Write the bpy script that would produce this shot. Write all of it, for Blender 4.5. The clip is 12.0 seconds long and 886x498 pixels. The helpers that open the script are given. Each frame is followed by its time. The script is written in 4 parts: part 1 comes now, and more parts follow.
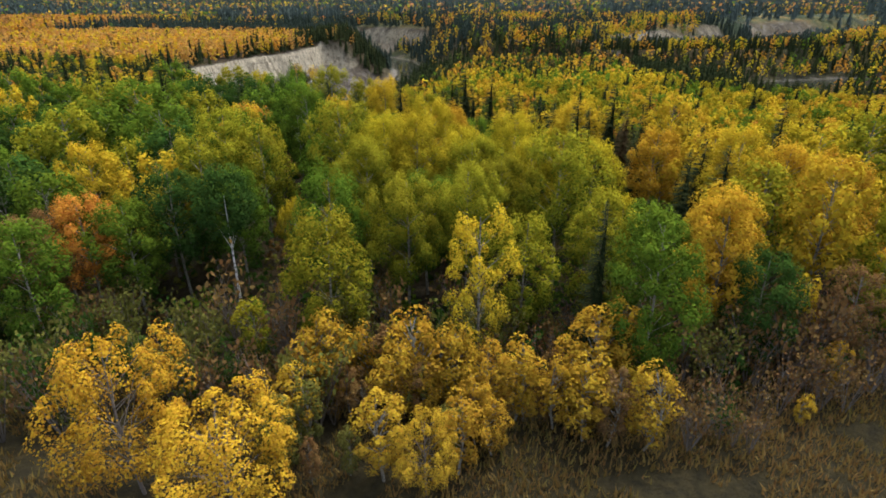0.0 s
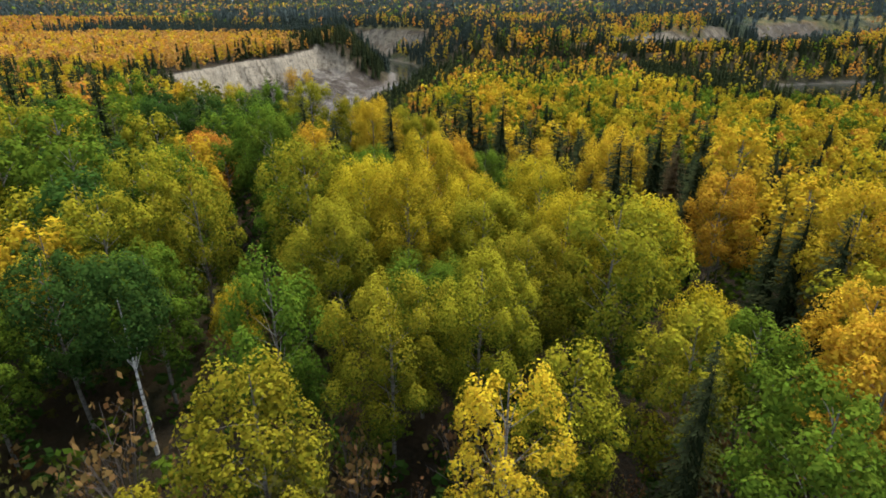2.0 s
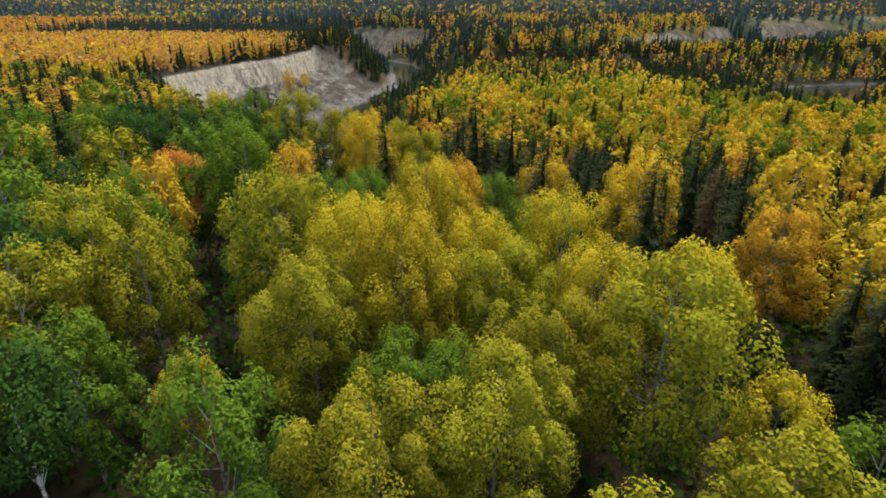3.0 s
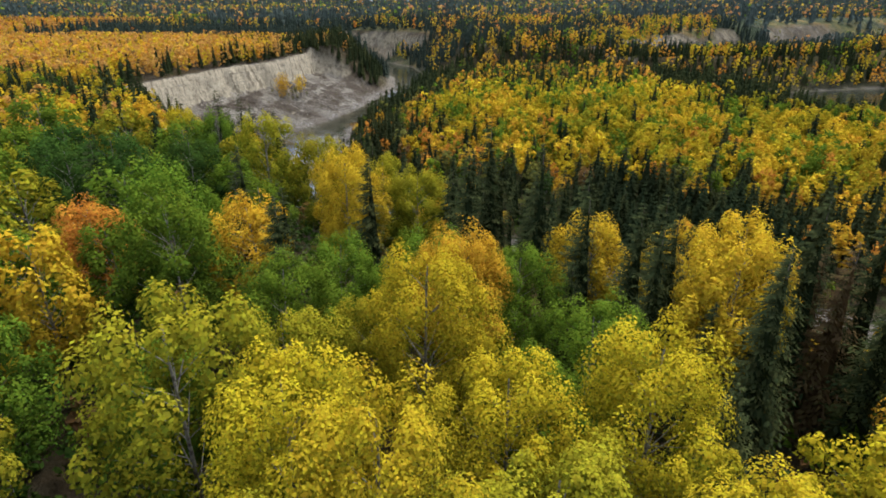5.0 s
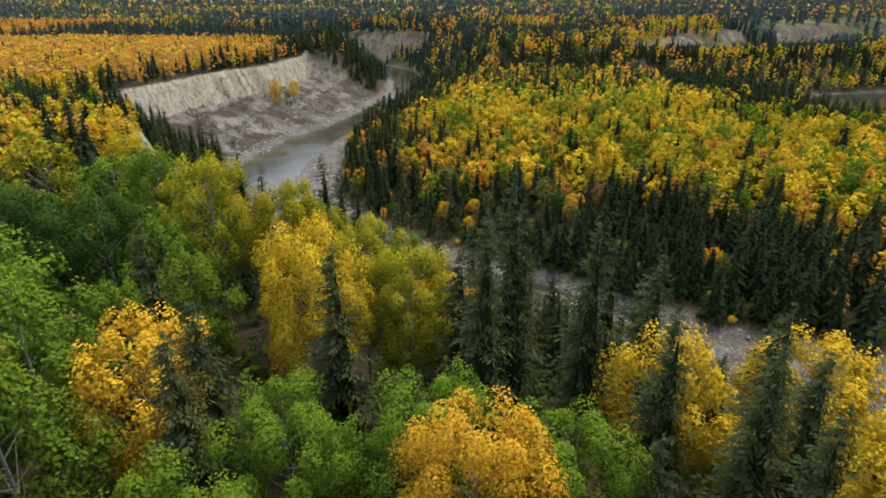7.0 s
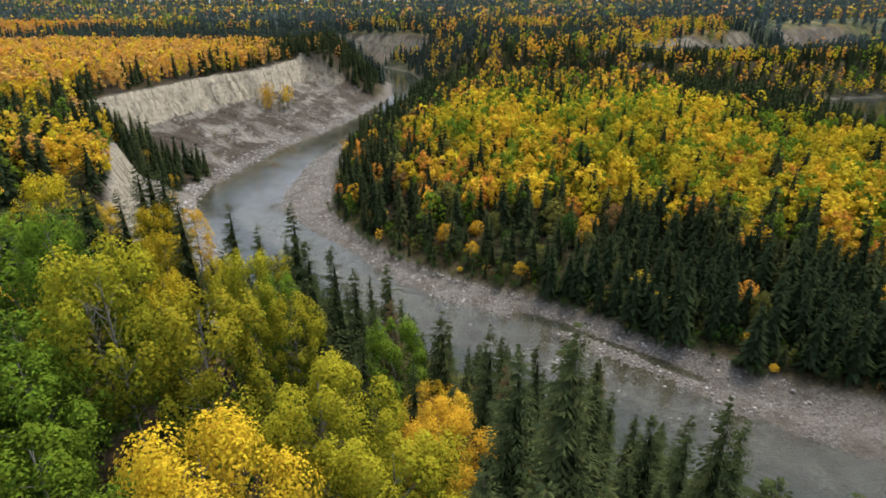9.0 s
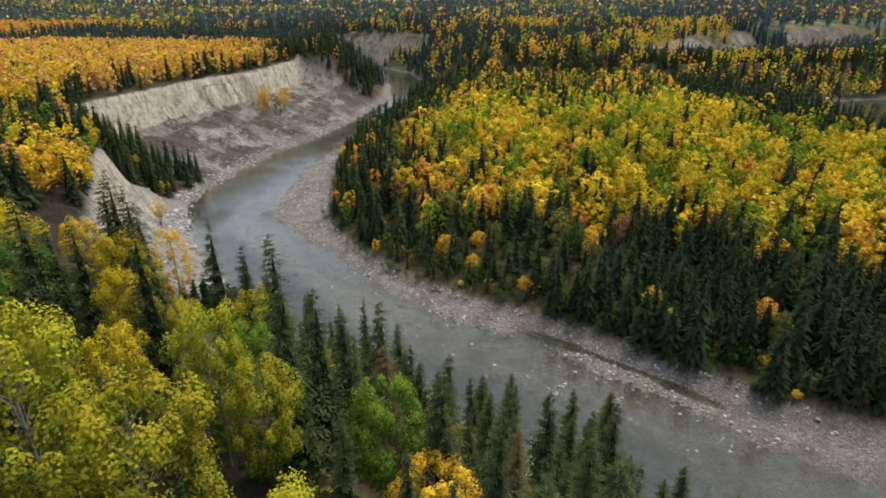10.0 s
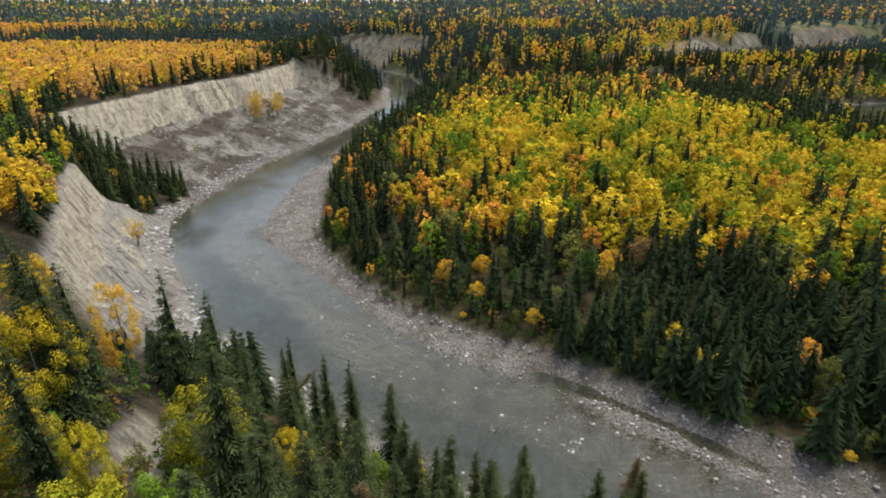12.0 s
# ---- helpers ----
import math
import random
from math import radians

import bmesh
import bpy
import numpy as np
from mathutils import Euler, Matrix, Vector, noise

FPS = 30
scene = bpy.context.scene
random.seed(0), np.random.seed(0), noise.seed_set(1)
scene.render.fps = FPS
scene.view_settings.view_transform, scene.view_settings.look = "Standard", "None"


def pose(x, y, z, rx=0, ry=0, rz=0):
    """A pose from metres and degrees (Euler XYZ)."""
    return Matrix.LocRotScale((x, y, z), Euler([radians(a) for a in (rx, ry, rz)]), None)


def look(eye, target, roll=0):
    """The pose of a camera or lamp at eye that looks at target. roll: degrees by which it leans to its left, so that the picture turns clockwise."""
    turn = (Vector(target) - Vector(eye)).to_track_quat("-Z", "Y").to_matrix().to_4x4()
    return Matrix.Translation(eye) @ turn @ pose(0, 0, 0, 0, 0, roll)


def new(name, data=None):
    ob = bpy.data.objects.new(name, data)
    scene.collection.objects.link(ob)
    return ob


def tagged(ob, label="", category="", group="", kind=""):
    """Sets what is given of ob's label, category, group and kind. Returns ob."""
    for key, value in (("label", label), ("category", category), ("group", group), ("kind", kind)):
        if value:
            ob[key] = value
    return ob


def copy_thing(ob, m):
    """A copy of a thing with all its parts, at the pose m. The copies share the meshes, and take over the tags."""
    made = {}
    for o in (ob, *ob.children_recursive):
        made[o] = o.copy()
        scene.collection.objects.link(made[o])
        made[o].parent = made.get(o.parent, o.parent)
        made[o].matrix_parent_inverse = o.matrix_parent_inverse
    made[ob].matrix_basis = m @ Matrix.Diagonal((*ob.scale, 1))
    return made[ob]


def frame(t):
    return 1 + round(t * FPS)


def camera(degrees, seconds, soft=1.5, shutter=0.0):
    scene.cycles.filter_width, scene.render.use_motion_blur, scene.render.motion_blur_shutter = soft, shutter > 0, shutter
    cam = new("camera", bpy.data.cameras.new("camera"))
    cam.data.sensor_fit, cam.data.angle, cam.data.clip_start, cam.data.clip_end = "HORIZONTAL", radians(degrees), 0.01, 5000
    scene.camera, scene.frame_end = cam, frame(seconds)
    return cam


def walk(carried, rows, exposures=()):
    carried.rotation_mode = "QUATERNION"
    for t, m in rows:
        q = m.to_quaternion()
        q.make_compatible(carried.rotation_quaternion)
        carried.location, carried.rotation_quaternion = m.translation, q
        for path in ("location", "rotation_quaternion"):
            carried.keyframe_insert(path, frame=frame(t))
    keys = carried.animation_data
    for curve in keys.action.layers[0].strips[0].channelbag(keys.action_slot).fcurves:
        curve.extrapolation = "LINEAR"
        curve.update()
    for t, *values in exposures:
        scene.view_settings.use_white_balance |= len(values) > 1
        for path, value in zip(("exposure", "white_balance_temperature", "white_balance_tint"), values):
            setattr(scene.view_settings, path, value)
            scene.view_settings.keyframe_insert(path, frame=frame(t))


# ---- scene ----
cam = camera(76.0, 12.0, soft=1.8)
PATH = [
    (0, (0.701, 0.365, 75.099), (0.702, 2.195, 74.291), 0.0),
    (0.5, (0.706, 5.511, 75.132), (0.708, 7.341, 74.325), 0.0),
    (1, (0.695, 10.63, 75.196), (0.697, 12.461, 74.391), -0.0),
    (1.5, (0.65, 15.804, 75.27), (0.651, 17.635, 74.465), 0.0),
    (2, (0.649, 20.967, 75.394), (0.65, 22.797, 74.589), -0.0),
    (2.5, (0.615, 26.221, 75.45), (0.615, 28.052, 74.645), -0.0),
    (3, (0.523, 31.549, 75.46), (0.523, 33.379, 74.655), -0.0),
    (5, (-0.015, 51.878, 75.437), (-0.015, 53.71, 74.634), 0.1),
    (5.5, (-0.117, 56.87, 75.431), (-0.116, 58.702, 74.628), 0.1),
    (6, (-0.142, 61.805, 75.476), (-0.142, 63.637, 74.673), 0.1),
    (6.5, (-0.193, 66.787, 75.521), (-0.193, 68.62, 74.719), 0.0),
    (7, (-0.248, 71.659, 75.57), (-0.249, 73.492, 74.769), 0.0),
    (9, (-0.559, 90.858, 76.417), (-0.559, 92.69, 75.616), 0.0),
    (9.5, (-0.544, 95.33, 76.465), (-0.543, 97.162, 75.663), 0.0),
    (10, (-0.518, 99.633, 76.566), (-0.518, 101.465, 75.765), -0.0),
    (10.5, (-0.489, 103.785, 76.656), (-0.49, 105.618, 75.855), -0.1),
    (11, (-0.483, 107.873, 76.803), (-0.484, 109.706, 76.002), -0.1),
    (11.5, (-0.483, 111.952, 76.954), (-0.484, 113.785, 76.154), -0.1),
    (12, (-0.486, 116.075, 77.06), (-0.487, 117.908, 76.261), -0.1),
]
walk(cam, [(t, look(eye, target, roll)) for t, eye, target, roll in PATH], [(0, 0.4, 6280, 10), (6, 0.4, 6280, 10), (12, 0.5, 6280, 10)])

# ---- sky and sun: bright thin overcast ----
world = bpy.data.worlds.new("sky")
scene.world = world
world.use_nodes = True
wn = world.node_tree.nodes
sky = wn.new("ShaderNodeTexSky")
sky.sky_type, sky.sun_disc = "NISHITA", False
sky.sun_elevation, sky.sun_rotation = radians(60), radians(50)
sky.air_density, sky.dust_density, sky.ozone_density = 1.0, 4.0, 0.6
soft = wn.new("ShaderNodeMix")
soft.data_type, soft.inputs["Factor"].default_value = "RGBA", 0.72
soft.inputs["B"].default_value = (6.3, 7.1, 8.4, 1)
world.node_tree.links.new(sky.outputs["Color"], soft.inputs["A"])
world.node_tree.links.new(soft.outputs["Result"], wn["Background"].inputs["Color"])
wn["Background"].inputs["Strength"].default_value = 0.15
sun = new("sun", bpy.data.lights.new("sun", "SUN"))
sun.data.energy, sun.data.angle, sun.data.color = 3.6, radians(24), (1.0, 0.94, 0.82)
sun.matrix_world = look((40, 45, 125), (0, 0, 0))


# ---- materials ----
class Net:
    """A small helper round one material's nodes."""

    def __init__(self, name):
        self.mat = bpy.data.materials.new(name)
        self.mat.use_nodes = True
        self.tree = self.mat.node_tree
        self.bsdf = self.tree.nodes["Principled BSDF"]
        self.out = self.tree.nodes["Material Output"]

    def node(self, kind, **sockets):
        n = self.tree.nodes.new("ShaderNode" + kind)
        for key, value in sockets.items():
            self.put(n.inputs[key.replace("_", " ")], value)
        return n

    def put(self, socket, value):
        if isinstance(value, bpy.types.NodeSocket):
            self.tree.links.new(value, socket)
        else:
            socket.default_value = value

    def noise(self, scale, detail=4.0, rough=0.55, space="Object", stretch=(1, 1, 1)):
        where = self.node("TexCoord").outputs[space]
        if stretch != (1, 1, 1):
            m = self.node("Mapping", Vector=where, Scale=stretch)
            where = m.outputs["Vector"]
        return self.node("TexNoise", Vector=where, Scale=scale, Detail=detail, Roughness=rough).outputs["Fac"]

    def streaks(self, scale, detail, rough, turn, stretch):
        """Noise drawn out along a direction on the ground."""
        m = self.node("Mapping", Vector=self.node("TexCoord").outputs["Object"], Rotation=(0, 0, turn), Scale=stretch)
        m.vector_type = "TEXTURE"
        return self.node("TexNoise", Vector=m.outputs["Vector"], Scale=scale, Detail=detail, Roughness=rough).outputs["Fac"]

    def band(self, value, stops):
        r = self.node("ValToRGB", Fac=value)
        e = r.color_ramp.elements
        while len(e) < len(stops):
            e.new(0.5)
        for el, (at, colour) in zip(e, stops):
            el.position, el.color = at, (*colour, 1)
        return r.outputs["Color"]

    def mix(self, fac, a, b, blend="MIX"):
        m = self.tree.nodes.new("ShaderNodeMix")
        m.data_type, m.blend_type = "RGBA", blend
        ins = [s for s in m.inputs if s.type == "RGBA"]
        self.put(m.inputs["Factor"], fac)
        self.put(ins[0], a if isinstance(a, bpy.types.NodeSocket) else (*a, 1))
        self.put(ins[1], b if isinstance(b, bpy.types.NodeSocket) else (*b, 1))
        return m.outputs["Result"]

    def maths(self, op, a, b=0.0):
        m = self.tree.nodes.new("ShaderNodeMath")
        m.operation = op
        self.put(m.inputs[0], a)
        self.put(m.inputs[1], b)
        return m.outputs[0]

    def attribute(self, name, channel="Fac"):
        a = self.node("Attribute")
        a.attribute_name = name
        return a.outputs[channel]

    def bump(self, height, strength, distance):
        return self.node("Bump", Height=height, Strength=strength, Distance=distance).outputs["Normal"]


def ground_material():
    n = Net("forest_floor_and_rock")
    fine, mid, wide = n.noise(2.2, 6), n.noise(0.35, 5), n.noise(0.05, 4)
    litter = n.band(fine, [(0.25, (0.010, 0.008, 0.005)), (0.5, (0.024, 0.018, 0.010)), (0.75, (0.05, 0.036, 0.018))])
    grass = n.band(mid, [(0.3, (0.03, 0.032, 0.012)), (0.55, (0.075, 0.052, 0.022)), (0.8, (0.12, 0.075, 0.034))])
    soil = n.mix(n.band(wide, [(0.4, (0, 0, 0)), (0.6, (1, 1, 1))]), litter, grass)
    soil = n.mix(n.attribute("turf"), soil, n.band(n.noise(0.9, 6, 0.7), [(0.35, (0.022, 0.019, 0.008)), (0.52, (0.052, 0.042, 0.015)), (0.7, (0.095, 0.068, 0.026))]))
    # distant canopy seen as one surface
    patch = n.noise(0.012, 6, 0.7)
    canopy = n.band(patch, [(0.30, (0.018, 0.03, 0.016)), (0.45, (0.03, 0.045, 0.02)), (0.54, (0.09, 0.09, 0.03)), (0.62, (0.2, 0.13, 0.045)), (0.72, (0.05, 0.065, 0.03))])
    soil = n.mix(n.attribute("distant"), soil, canopy)
    # pale layered sandstone and shale
    strata = n.noise(0.75, 8, 0.72, stretch=(0.07, 0.07, 1.0))
    runs = n.noise(0.5, 9, 0.74, stretch=(1.0, 1.0, 0.45))
    stone = n.band(strata, [(0.30, (0.14, 0.115, 0.08)), (0.42, (0.33, 0.285, 0.205)), (0.5, (0.44, 0.385, 0.285)), (0.56, (0.24, 0.2, 0.145)), (0.62, (0.42, 0.365, 0.27)), (0.74, (0.27, 0.235, 0.18))])
    stone = n.mix(0.5, stone, n.band(runs, [(0.38, (0.045, 0.037, 0.027)), (0.45, (0.24, 0.205, 0.15)), (0.56, (0.43, 0.375, 0.28)), (0.72, (0.52, 0.46, 0.36))]))
    flutes = n.noise(0.32, 6, 0.7, stretch=(1.0, 1.0, 0.1))
    stone = n.mix(n.band(flutes, [(0.40, (0.8, 0.8, 0.8)), (0.47, (0, 0, 0))]), stone, (0.12, 0.098, 0.07))
    scree = n.band(n.noise(0.7, 9, 0.78), [(0.36, (0.022, 0.018, 0.014)), (0.47, (0.07, 0.058, 0.047)), (0.56, (0.13, 0.112, 0.092)), (0.66, (0.36, 0.32, 0.265))])
    scree = n.mix(n.band(n.noise(0.055, 6, 0.62), [(0.43, (0, 0, 0)), (0.5, (0.85, 0.85, 0.85))]), scree, n.band(n.noise(0.9, 6, 0.7), [(0.35, (0.028, 0.02, 0.014)), (0.65, (0.085, 0.064, 0.046))]))
    slabs = n.band(n.streaks(0.55, 8, 0.74, -0.5, (5.0, 1.0, 40.0)), [(0.38, (0.05, 0.043, 0.035)), (0.47, (0.16, 0.143, 0.12)), (0.6, (0.29, 0.262, 0.218))])
    scree = n.mix(n.band(n.noise(0.075, 5, 0.6, stretch=(1.0, 0.6, 1.0)), [(0.54, (0, 0, 0)), (0.6, (0.9, 0.9, 0.9))]), scree, slabs)
    veins = n.band(n.streaks(0.5, 8, 0.72, -0.5, (7.0, 1.1, 60.0)), [(0.36, (0.06, 0.052, 0.042)), (0.43, (0.2, 0.178, 0.15)), (0.5, (0.34, 0.31, 0.265)), (0.55, (0.13, 0.115, 0.095)), (0.6, (0.36, 0.33, 0.28)), (0.7, (0.22, 0.2, 0.17))])
    scree = n.mix(n.attribute("pale"), scree, veins)
    weeds = n.band(n.noise(0.22, 7, 0.7), [(0.56, (0, 0, 0)), (0.64, (0.75, 0.75, 0.75))])
    scree = n.mix(weeds, scree, (0.058, 0.05, 0.022))
    rock = n.mix(n.attribute("steep"), scree, stone)
    base = n.mix(n.attribute("rock"), soil, rock)
    pebbles = n.node("TexVoronoi", Vector=n.node("TexCoord").outputs["Object"], Scale=1.6)
    stones = n.band(n.noise(1.6, 8, 0.8), [(0.36, (0.07, 0.06, 0.052)), (0.5, (0.22, 0.195, 0.17)), (0.66, (0.42, 0.38, 0.34))])
    stones = n.mix(0.35, stones, n.mix(1.0, stones, n.band(pebbles.outputs["Distance"], [(0.1, (1, 1, 1)), (0.6, (0.35, 0.33, 0.31))]), "MULTIPLY"))
    mud = n.band(n.noise(0.3, 6), [(0.35, (0.085, 0.068, 0.05)), (0.65, (0.2, 0.175, 0.145))])
    stones = n.mix(n.band(n.noise(0.12, 5), [(0.46, (0, 0, 0)), (0.62, (0.8, 0.8, 0.8))]), stones, mud)
    base = n.mix(n.attribute("gravel"), base, stones)
    base = n.mix(n.attribute("bed"), base, n.mix(0.5, n.band(n.noise(0.14, 6, 0.7), [(0.36, (0.03, 0.03, 0.02)), (0.6, (0.15, 0.13, 0.095))]), stones))
    n.put(n.bsdf.inputs["Base Color"], base)
    n.put(n.bsdf.inputs["Roughness"], 0.92)
    n.put(n.bsdf.inputs["Specular IOR Level"], 0.2)
    n.put(n.bsdf.inputs["Normal"], n.bump(n.maths("ADD", n.maths("MULTIPLY", runs, 1.6), n.maths("MULTIPLY", fine, 0.6)), 1.0, 1.2))
    return n.mat


def water_material():
    n = Net("river_water")
    tree = n.tree
    murk = n.node("BsdfDiffuse")
    slow = n.band(n.noise(0.06, 7, 0.68), [(0.36, (0.022, 0.026, 0.017)), (0.5, (0.036, 0.044, 0.032)), (0.66, (0.058, 0.068, 0.052))])
    # ripple glints and troughs painted into the murk colour as fine streaks
    ripple_light = n.band(n.noise(0.8, 8, 0.75, stretch=(1.0, 0.5, 1)), [(0.4, (0.35, 0.36, 0.34)), (0.52, (0.9, 0.9, 0.9)), (0.64, (2.0, 2.0, 2.0))])
    n.put(murk.inputs["Color"], n.mix(1.0, slow, ripple_light, "MULTIPLY"))
    clear = n.node("BsdfTransparent")
    n.put(clear.inputs["Color"], (0.74, 0.76, 0.68, 1))
    body = n.node("MixShader")
    n.put(body.inputs[0], n.attribute("depth"))
    tree.links.new(clear.outputs[0], body.inputs[1])
    tree.links.new(murk.outputs[0], body.inputs[2])
    rough = n.maths("ADD", n.maths("MULTIPLY", n.noise(1.5, 4, 0.65, stretch=(1, 0.6, 1)), 0.6), n.noise(0.3, 4, 0.6))
    normal = n.bump(n.maths("MULTIPLY", rough, n.attribute("riffle")), 0.8, 0.35)
    gloss = n.node("BsdfGlossy")
    n.put(gloss.inputs["Roughness"], 0.04)
    n.put(gloss.inputs["Normal"], normal)
    n.put(gloss.inputs["Color"], (1, 1, 1, 1))
    fres = n.node("Fresnel")
    n.put(fres.inputs["IOR"], 1.4)
    n.put(fres.inputs["Normal"], normal)
    top = n.node("MixShader")
    tree.links.new(fres.outputs[0], top.inputs[0])
    tree.links.new(body.outputs[0], top.inputs[1])
    tree.links.new(gloss.outputs[0], top.inputs[2])
    tree.links.new(top.outputs[0], n.out.inputs["Surface"])
    return n.mat


def leaf_material(name, sheer):
    """Foliage: each leaf takes its tree's own colour, varied leaf by leaf."""
    n = Net(name)
    tint = n.attribute("tint", "Color")
    isle = n.node("NewGeometry").outputs["Random Per Island"]
    own = n.node("ObjectInfo").outputs["Random"]
    hsv = n.node("HueSaturation", Color=tint)
    n.put(hsv.inputs["Hue"], n.maths("ADD", 0.478, n.maths("ADD", n.maths("MULTIPLY", isle, 0.03), n.maths("MULTIPLY", own, 0.014))))
    n.put(hsv.inputs["Value"], n.maths("ADD", 0.8, n.maths("ADD", n.maths("MULTIPLY", isle, 0.26), n.maths("MULTIPLY", own, 0.2))))
    n.put(hsv.inputs["Saturation"], 1.0)
    dif, back, mixed = n.node("BsdfDiffuse"), n.node("BsdfTranslucent"), n.node("MixShader")
    n.put(dif.inputs["Color"], hsv.outputs["Color"])
    n.put(back.inputs["Color"], hsv.outputs["Color"])
    n.put(mixed.inputs[0], sheer)
    n.tree.links.new(dif.outputs[0], mixed.inputs[1])
    n.tree.links.new(back.outputs[0], mixed.inputs[2])
    n.tree.links.new(mixed.outputs[0], n.out.inputs["Surface"])
    return n.mat


def bark_material(name, pale, dark, marks):
    n = Net(name)
    g = n.noise(3.0, 5, 0.7, stretch=(1, 1, 0.5))
    knots = n.band(n.noise(2.0, 3, 0.6, stretch=(1, 1, 2.5)), [(0.52, (0, 0, 0)), (0.62, (1, 1, 1))])
    c = n.mix(n.maths("MULTIPLY", knots, marks), n.mix(g, pale, tuple(v * 0.7 for v in pale)), dark)
    n.put(n.bsdf.inputs["Base Color"], c)
    n.put(n.bsdf.inputs["Roughness"], 0.85)
    n.put(n.bsdf.inputs["Normal"], n.bump(g, 0.5, 0.04))
    return n.mat


def stone_material():
    n = Net("river_stone")
    own = n.node("NewGeometry").outputs["Random Per Island"]
    c = n.band(own, [(0.0, (0.14, 0.125, 0.11)), (0.4, (0.22, 0.198, 0.172)), (0.8, (0.31, 0.285, 0.255)), (1.0, (0.4, 0.375, 0.34))])
    n.put(n.bsdf.inputs["Base Color"], n.mix(0.4, c, n.mix(1.0, c, n.band(n.noise(5.0), [(0.3, (0.5, 0.5, 0.5)), (0.7, (1, 1, 1))]), "MULTIPLY")))
    n.put(n.bsdf.inputs["Roughness"], 0.8)
    return n.mat


GROUND, WATER = ground_material(), water_material()
LEAF, NEEDLE = leaf_material("autumn_leaf", 0.28), leaf_material("spruce_needle", 0.12)
ASPEN_BARK = bark_material("aspen_bark", (0.2, 0.185, 0.15), (0.05, 0.042, 0.036), 0.9)
BIRCH_BARK = bark_material("white_bark", (0.66, 0.64, 0.58), (0.07, 0.06, 0.05), 0.8)
GREY_BARK = bark_material("grey_bark", (0.145, 0.12, 0.1), (0.06, 0.05, 0.045), 0.6)
STONE = stone_material()
GRASS = leaf_material("dry_grass", 0.25)


# ---- the lie of the land ----
# Edge of the valley floor: the outer waterline, then round behind the wooded terrace.
FLOOR = [(150, 95), (90, 120), (45, 148), (28, 163), (12, 180), (-1, 191), (-12, 199), (-22, 207), (-45, 226), (-67, 248),
         (-79, 268), (-95, 294), (-106, 321), (-105, 334), (-100, 365), (-93, 404), (-76, 449), (-63, 499),
         (-54, 552), (-46, 591), (-52, 672), (-75, 735), (-110, 770), (-190, 800), (-330, 820)]
BACK = [(-330, 890), (-180, 872), (-75, 838), (-38, 780), (-22, 700), (-16, 640), (5, 600), (60, 585), (130, 580),
        (200, 560), (270, 565), (400, 600), (600, 620), (600, 560), (420, 520), (310, 475), (290, 400), (310, 330),
        (270, 230), (205, 158)]
# Edge of the terrace's plants, and the bare bar's edge on the water.
GREEN = [(230, 178), (150, 162), (110, 174), (74, 187), (63, 196), (51, 205), (38, 216), (23, 227), (8, 234), (-7, 245),
         (-20, 258), (-35, 277), (-47, 300), (-51, 330), (-57, 378), (-55, 436), (-40, 500), (-31, 560), (-25, 620)]
TERRACE = GREEN + [(5, 640), (60, 640), (130, 640), (215, 560), (238, 480), (236, 400), (262, 330), (240, 240)]
BAR = [(140, 132), (95, 158), (58, 184), (48, 196), (35, 205), (25, 217), (5, 227), (-12, 240), (-26, 259), (-50, 285), (-65, 304),
       (-69, 327), (-69, 374), (-61, 416), (-50, 440), (-40, 500)]
# Valley of the distant river, with a bare scarp on its far side.
FAR_VALLEY = [(200, 728), (408, 895), (646, 1060), (1156, 1225), (1156, 1134), (714, 998), (476, 842), (330, 745)]


def edge_distance(x, y, line, closed=False):
    """Distance to a line of corners, and how far along it the nearest place is."""
    pts = np.array(line, float)
    if closed:
        pts = np.vstack([pts, pts[:1]])
    best, along, run = np.full(x.shape, 1e9), np.zeros(x.shape), 0.0
    for (ax, ay), (bx, by) in zip(pts[:-1], pts[1:]):
        ux, uy = bx - ax, by - ay
        size = math.hypot(ux, uy)
        f = np.clip(((x - ax) * ux + (y - ay) * uy) / size ** 2, 0, 1)
        d = np.hypot(x - ax - f * ux, y - ay - f * uy)
        near = d < best
        best, along = np.where(near, d, best), np.where(near, run + f * size, along)
        run += size
    return best, along


def inside(x, y, line):
    pts, hit = np.array(line, float), np.zeros(x.shape, bool)
    for (ax, ay), (bx, by) in zip(pts, np.roll(pts, -1, 0)):
        if ay != by:
            hit ^= ((ay > y) != (by > y)) & (x < (bx - ax) * (y - ay) / (by - ay) + ax)
    return hit


def lattice(seed, n=64):
    return np.random.RandomState(seed).rand(n, n)


def ripple(x, y, size, seed):
    """Smooth value noise, -1 to 1, with features of that size."""
    g, u, v = lattice(seed), x / size, y / size
    i, j = np.floor(u).astype(int), np.floor(v).astype(int)
    a, b = u - i, v - j
    a, b = a * a * (3 - 2 * a), b * b * (3 - 2 * b)
    n = len(g)
    w = lambda p, q: g[(i + p) % n, (j + q) % n]
    return 2 * ((w(0, 0) * (1 - a) + w(1, 0) * a) * (1 - b) + (w(0, 1) * (1 - a) + w(1, 1) * a) * b) - 1


def ramp(v, a, b):
    t = np.clip((v - a) / (b - a), 0, 1)
    return t * t * (3 - 2 * t)


def profile(d, ds, zs):
    return np.interp(d, ds, zs)


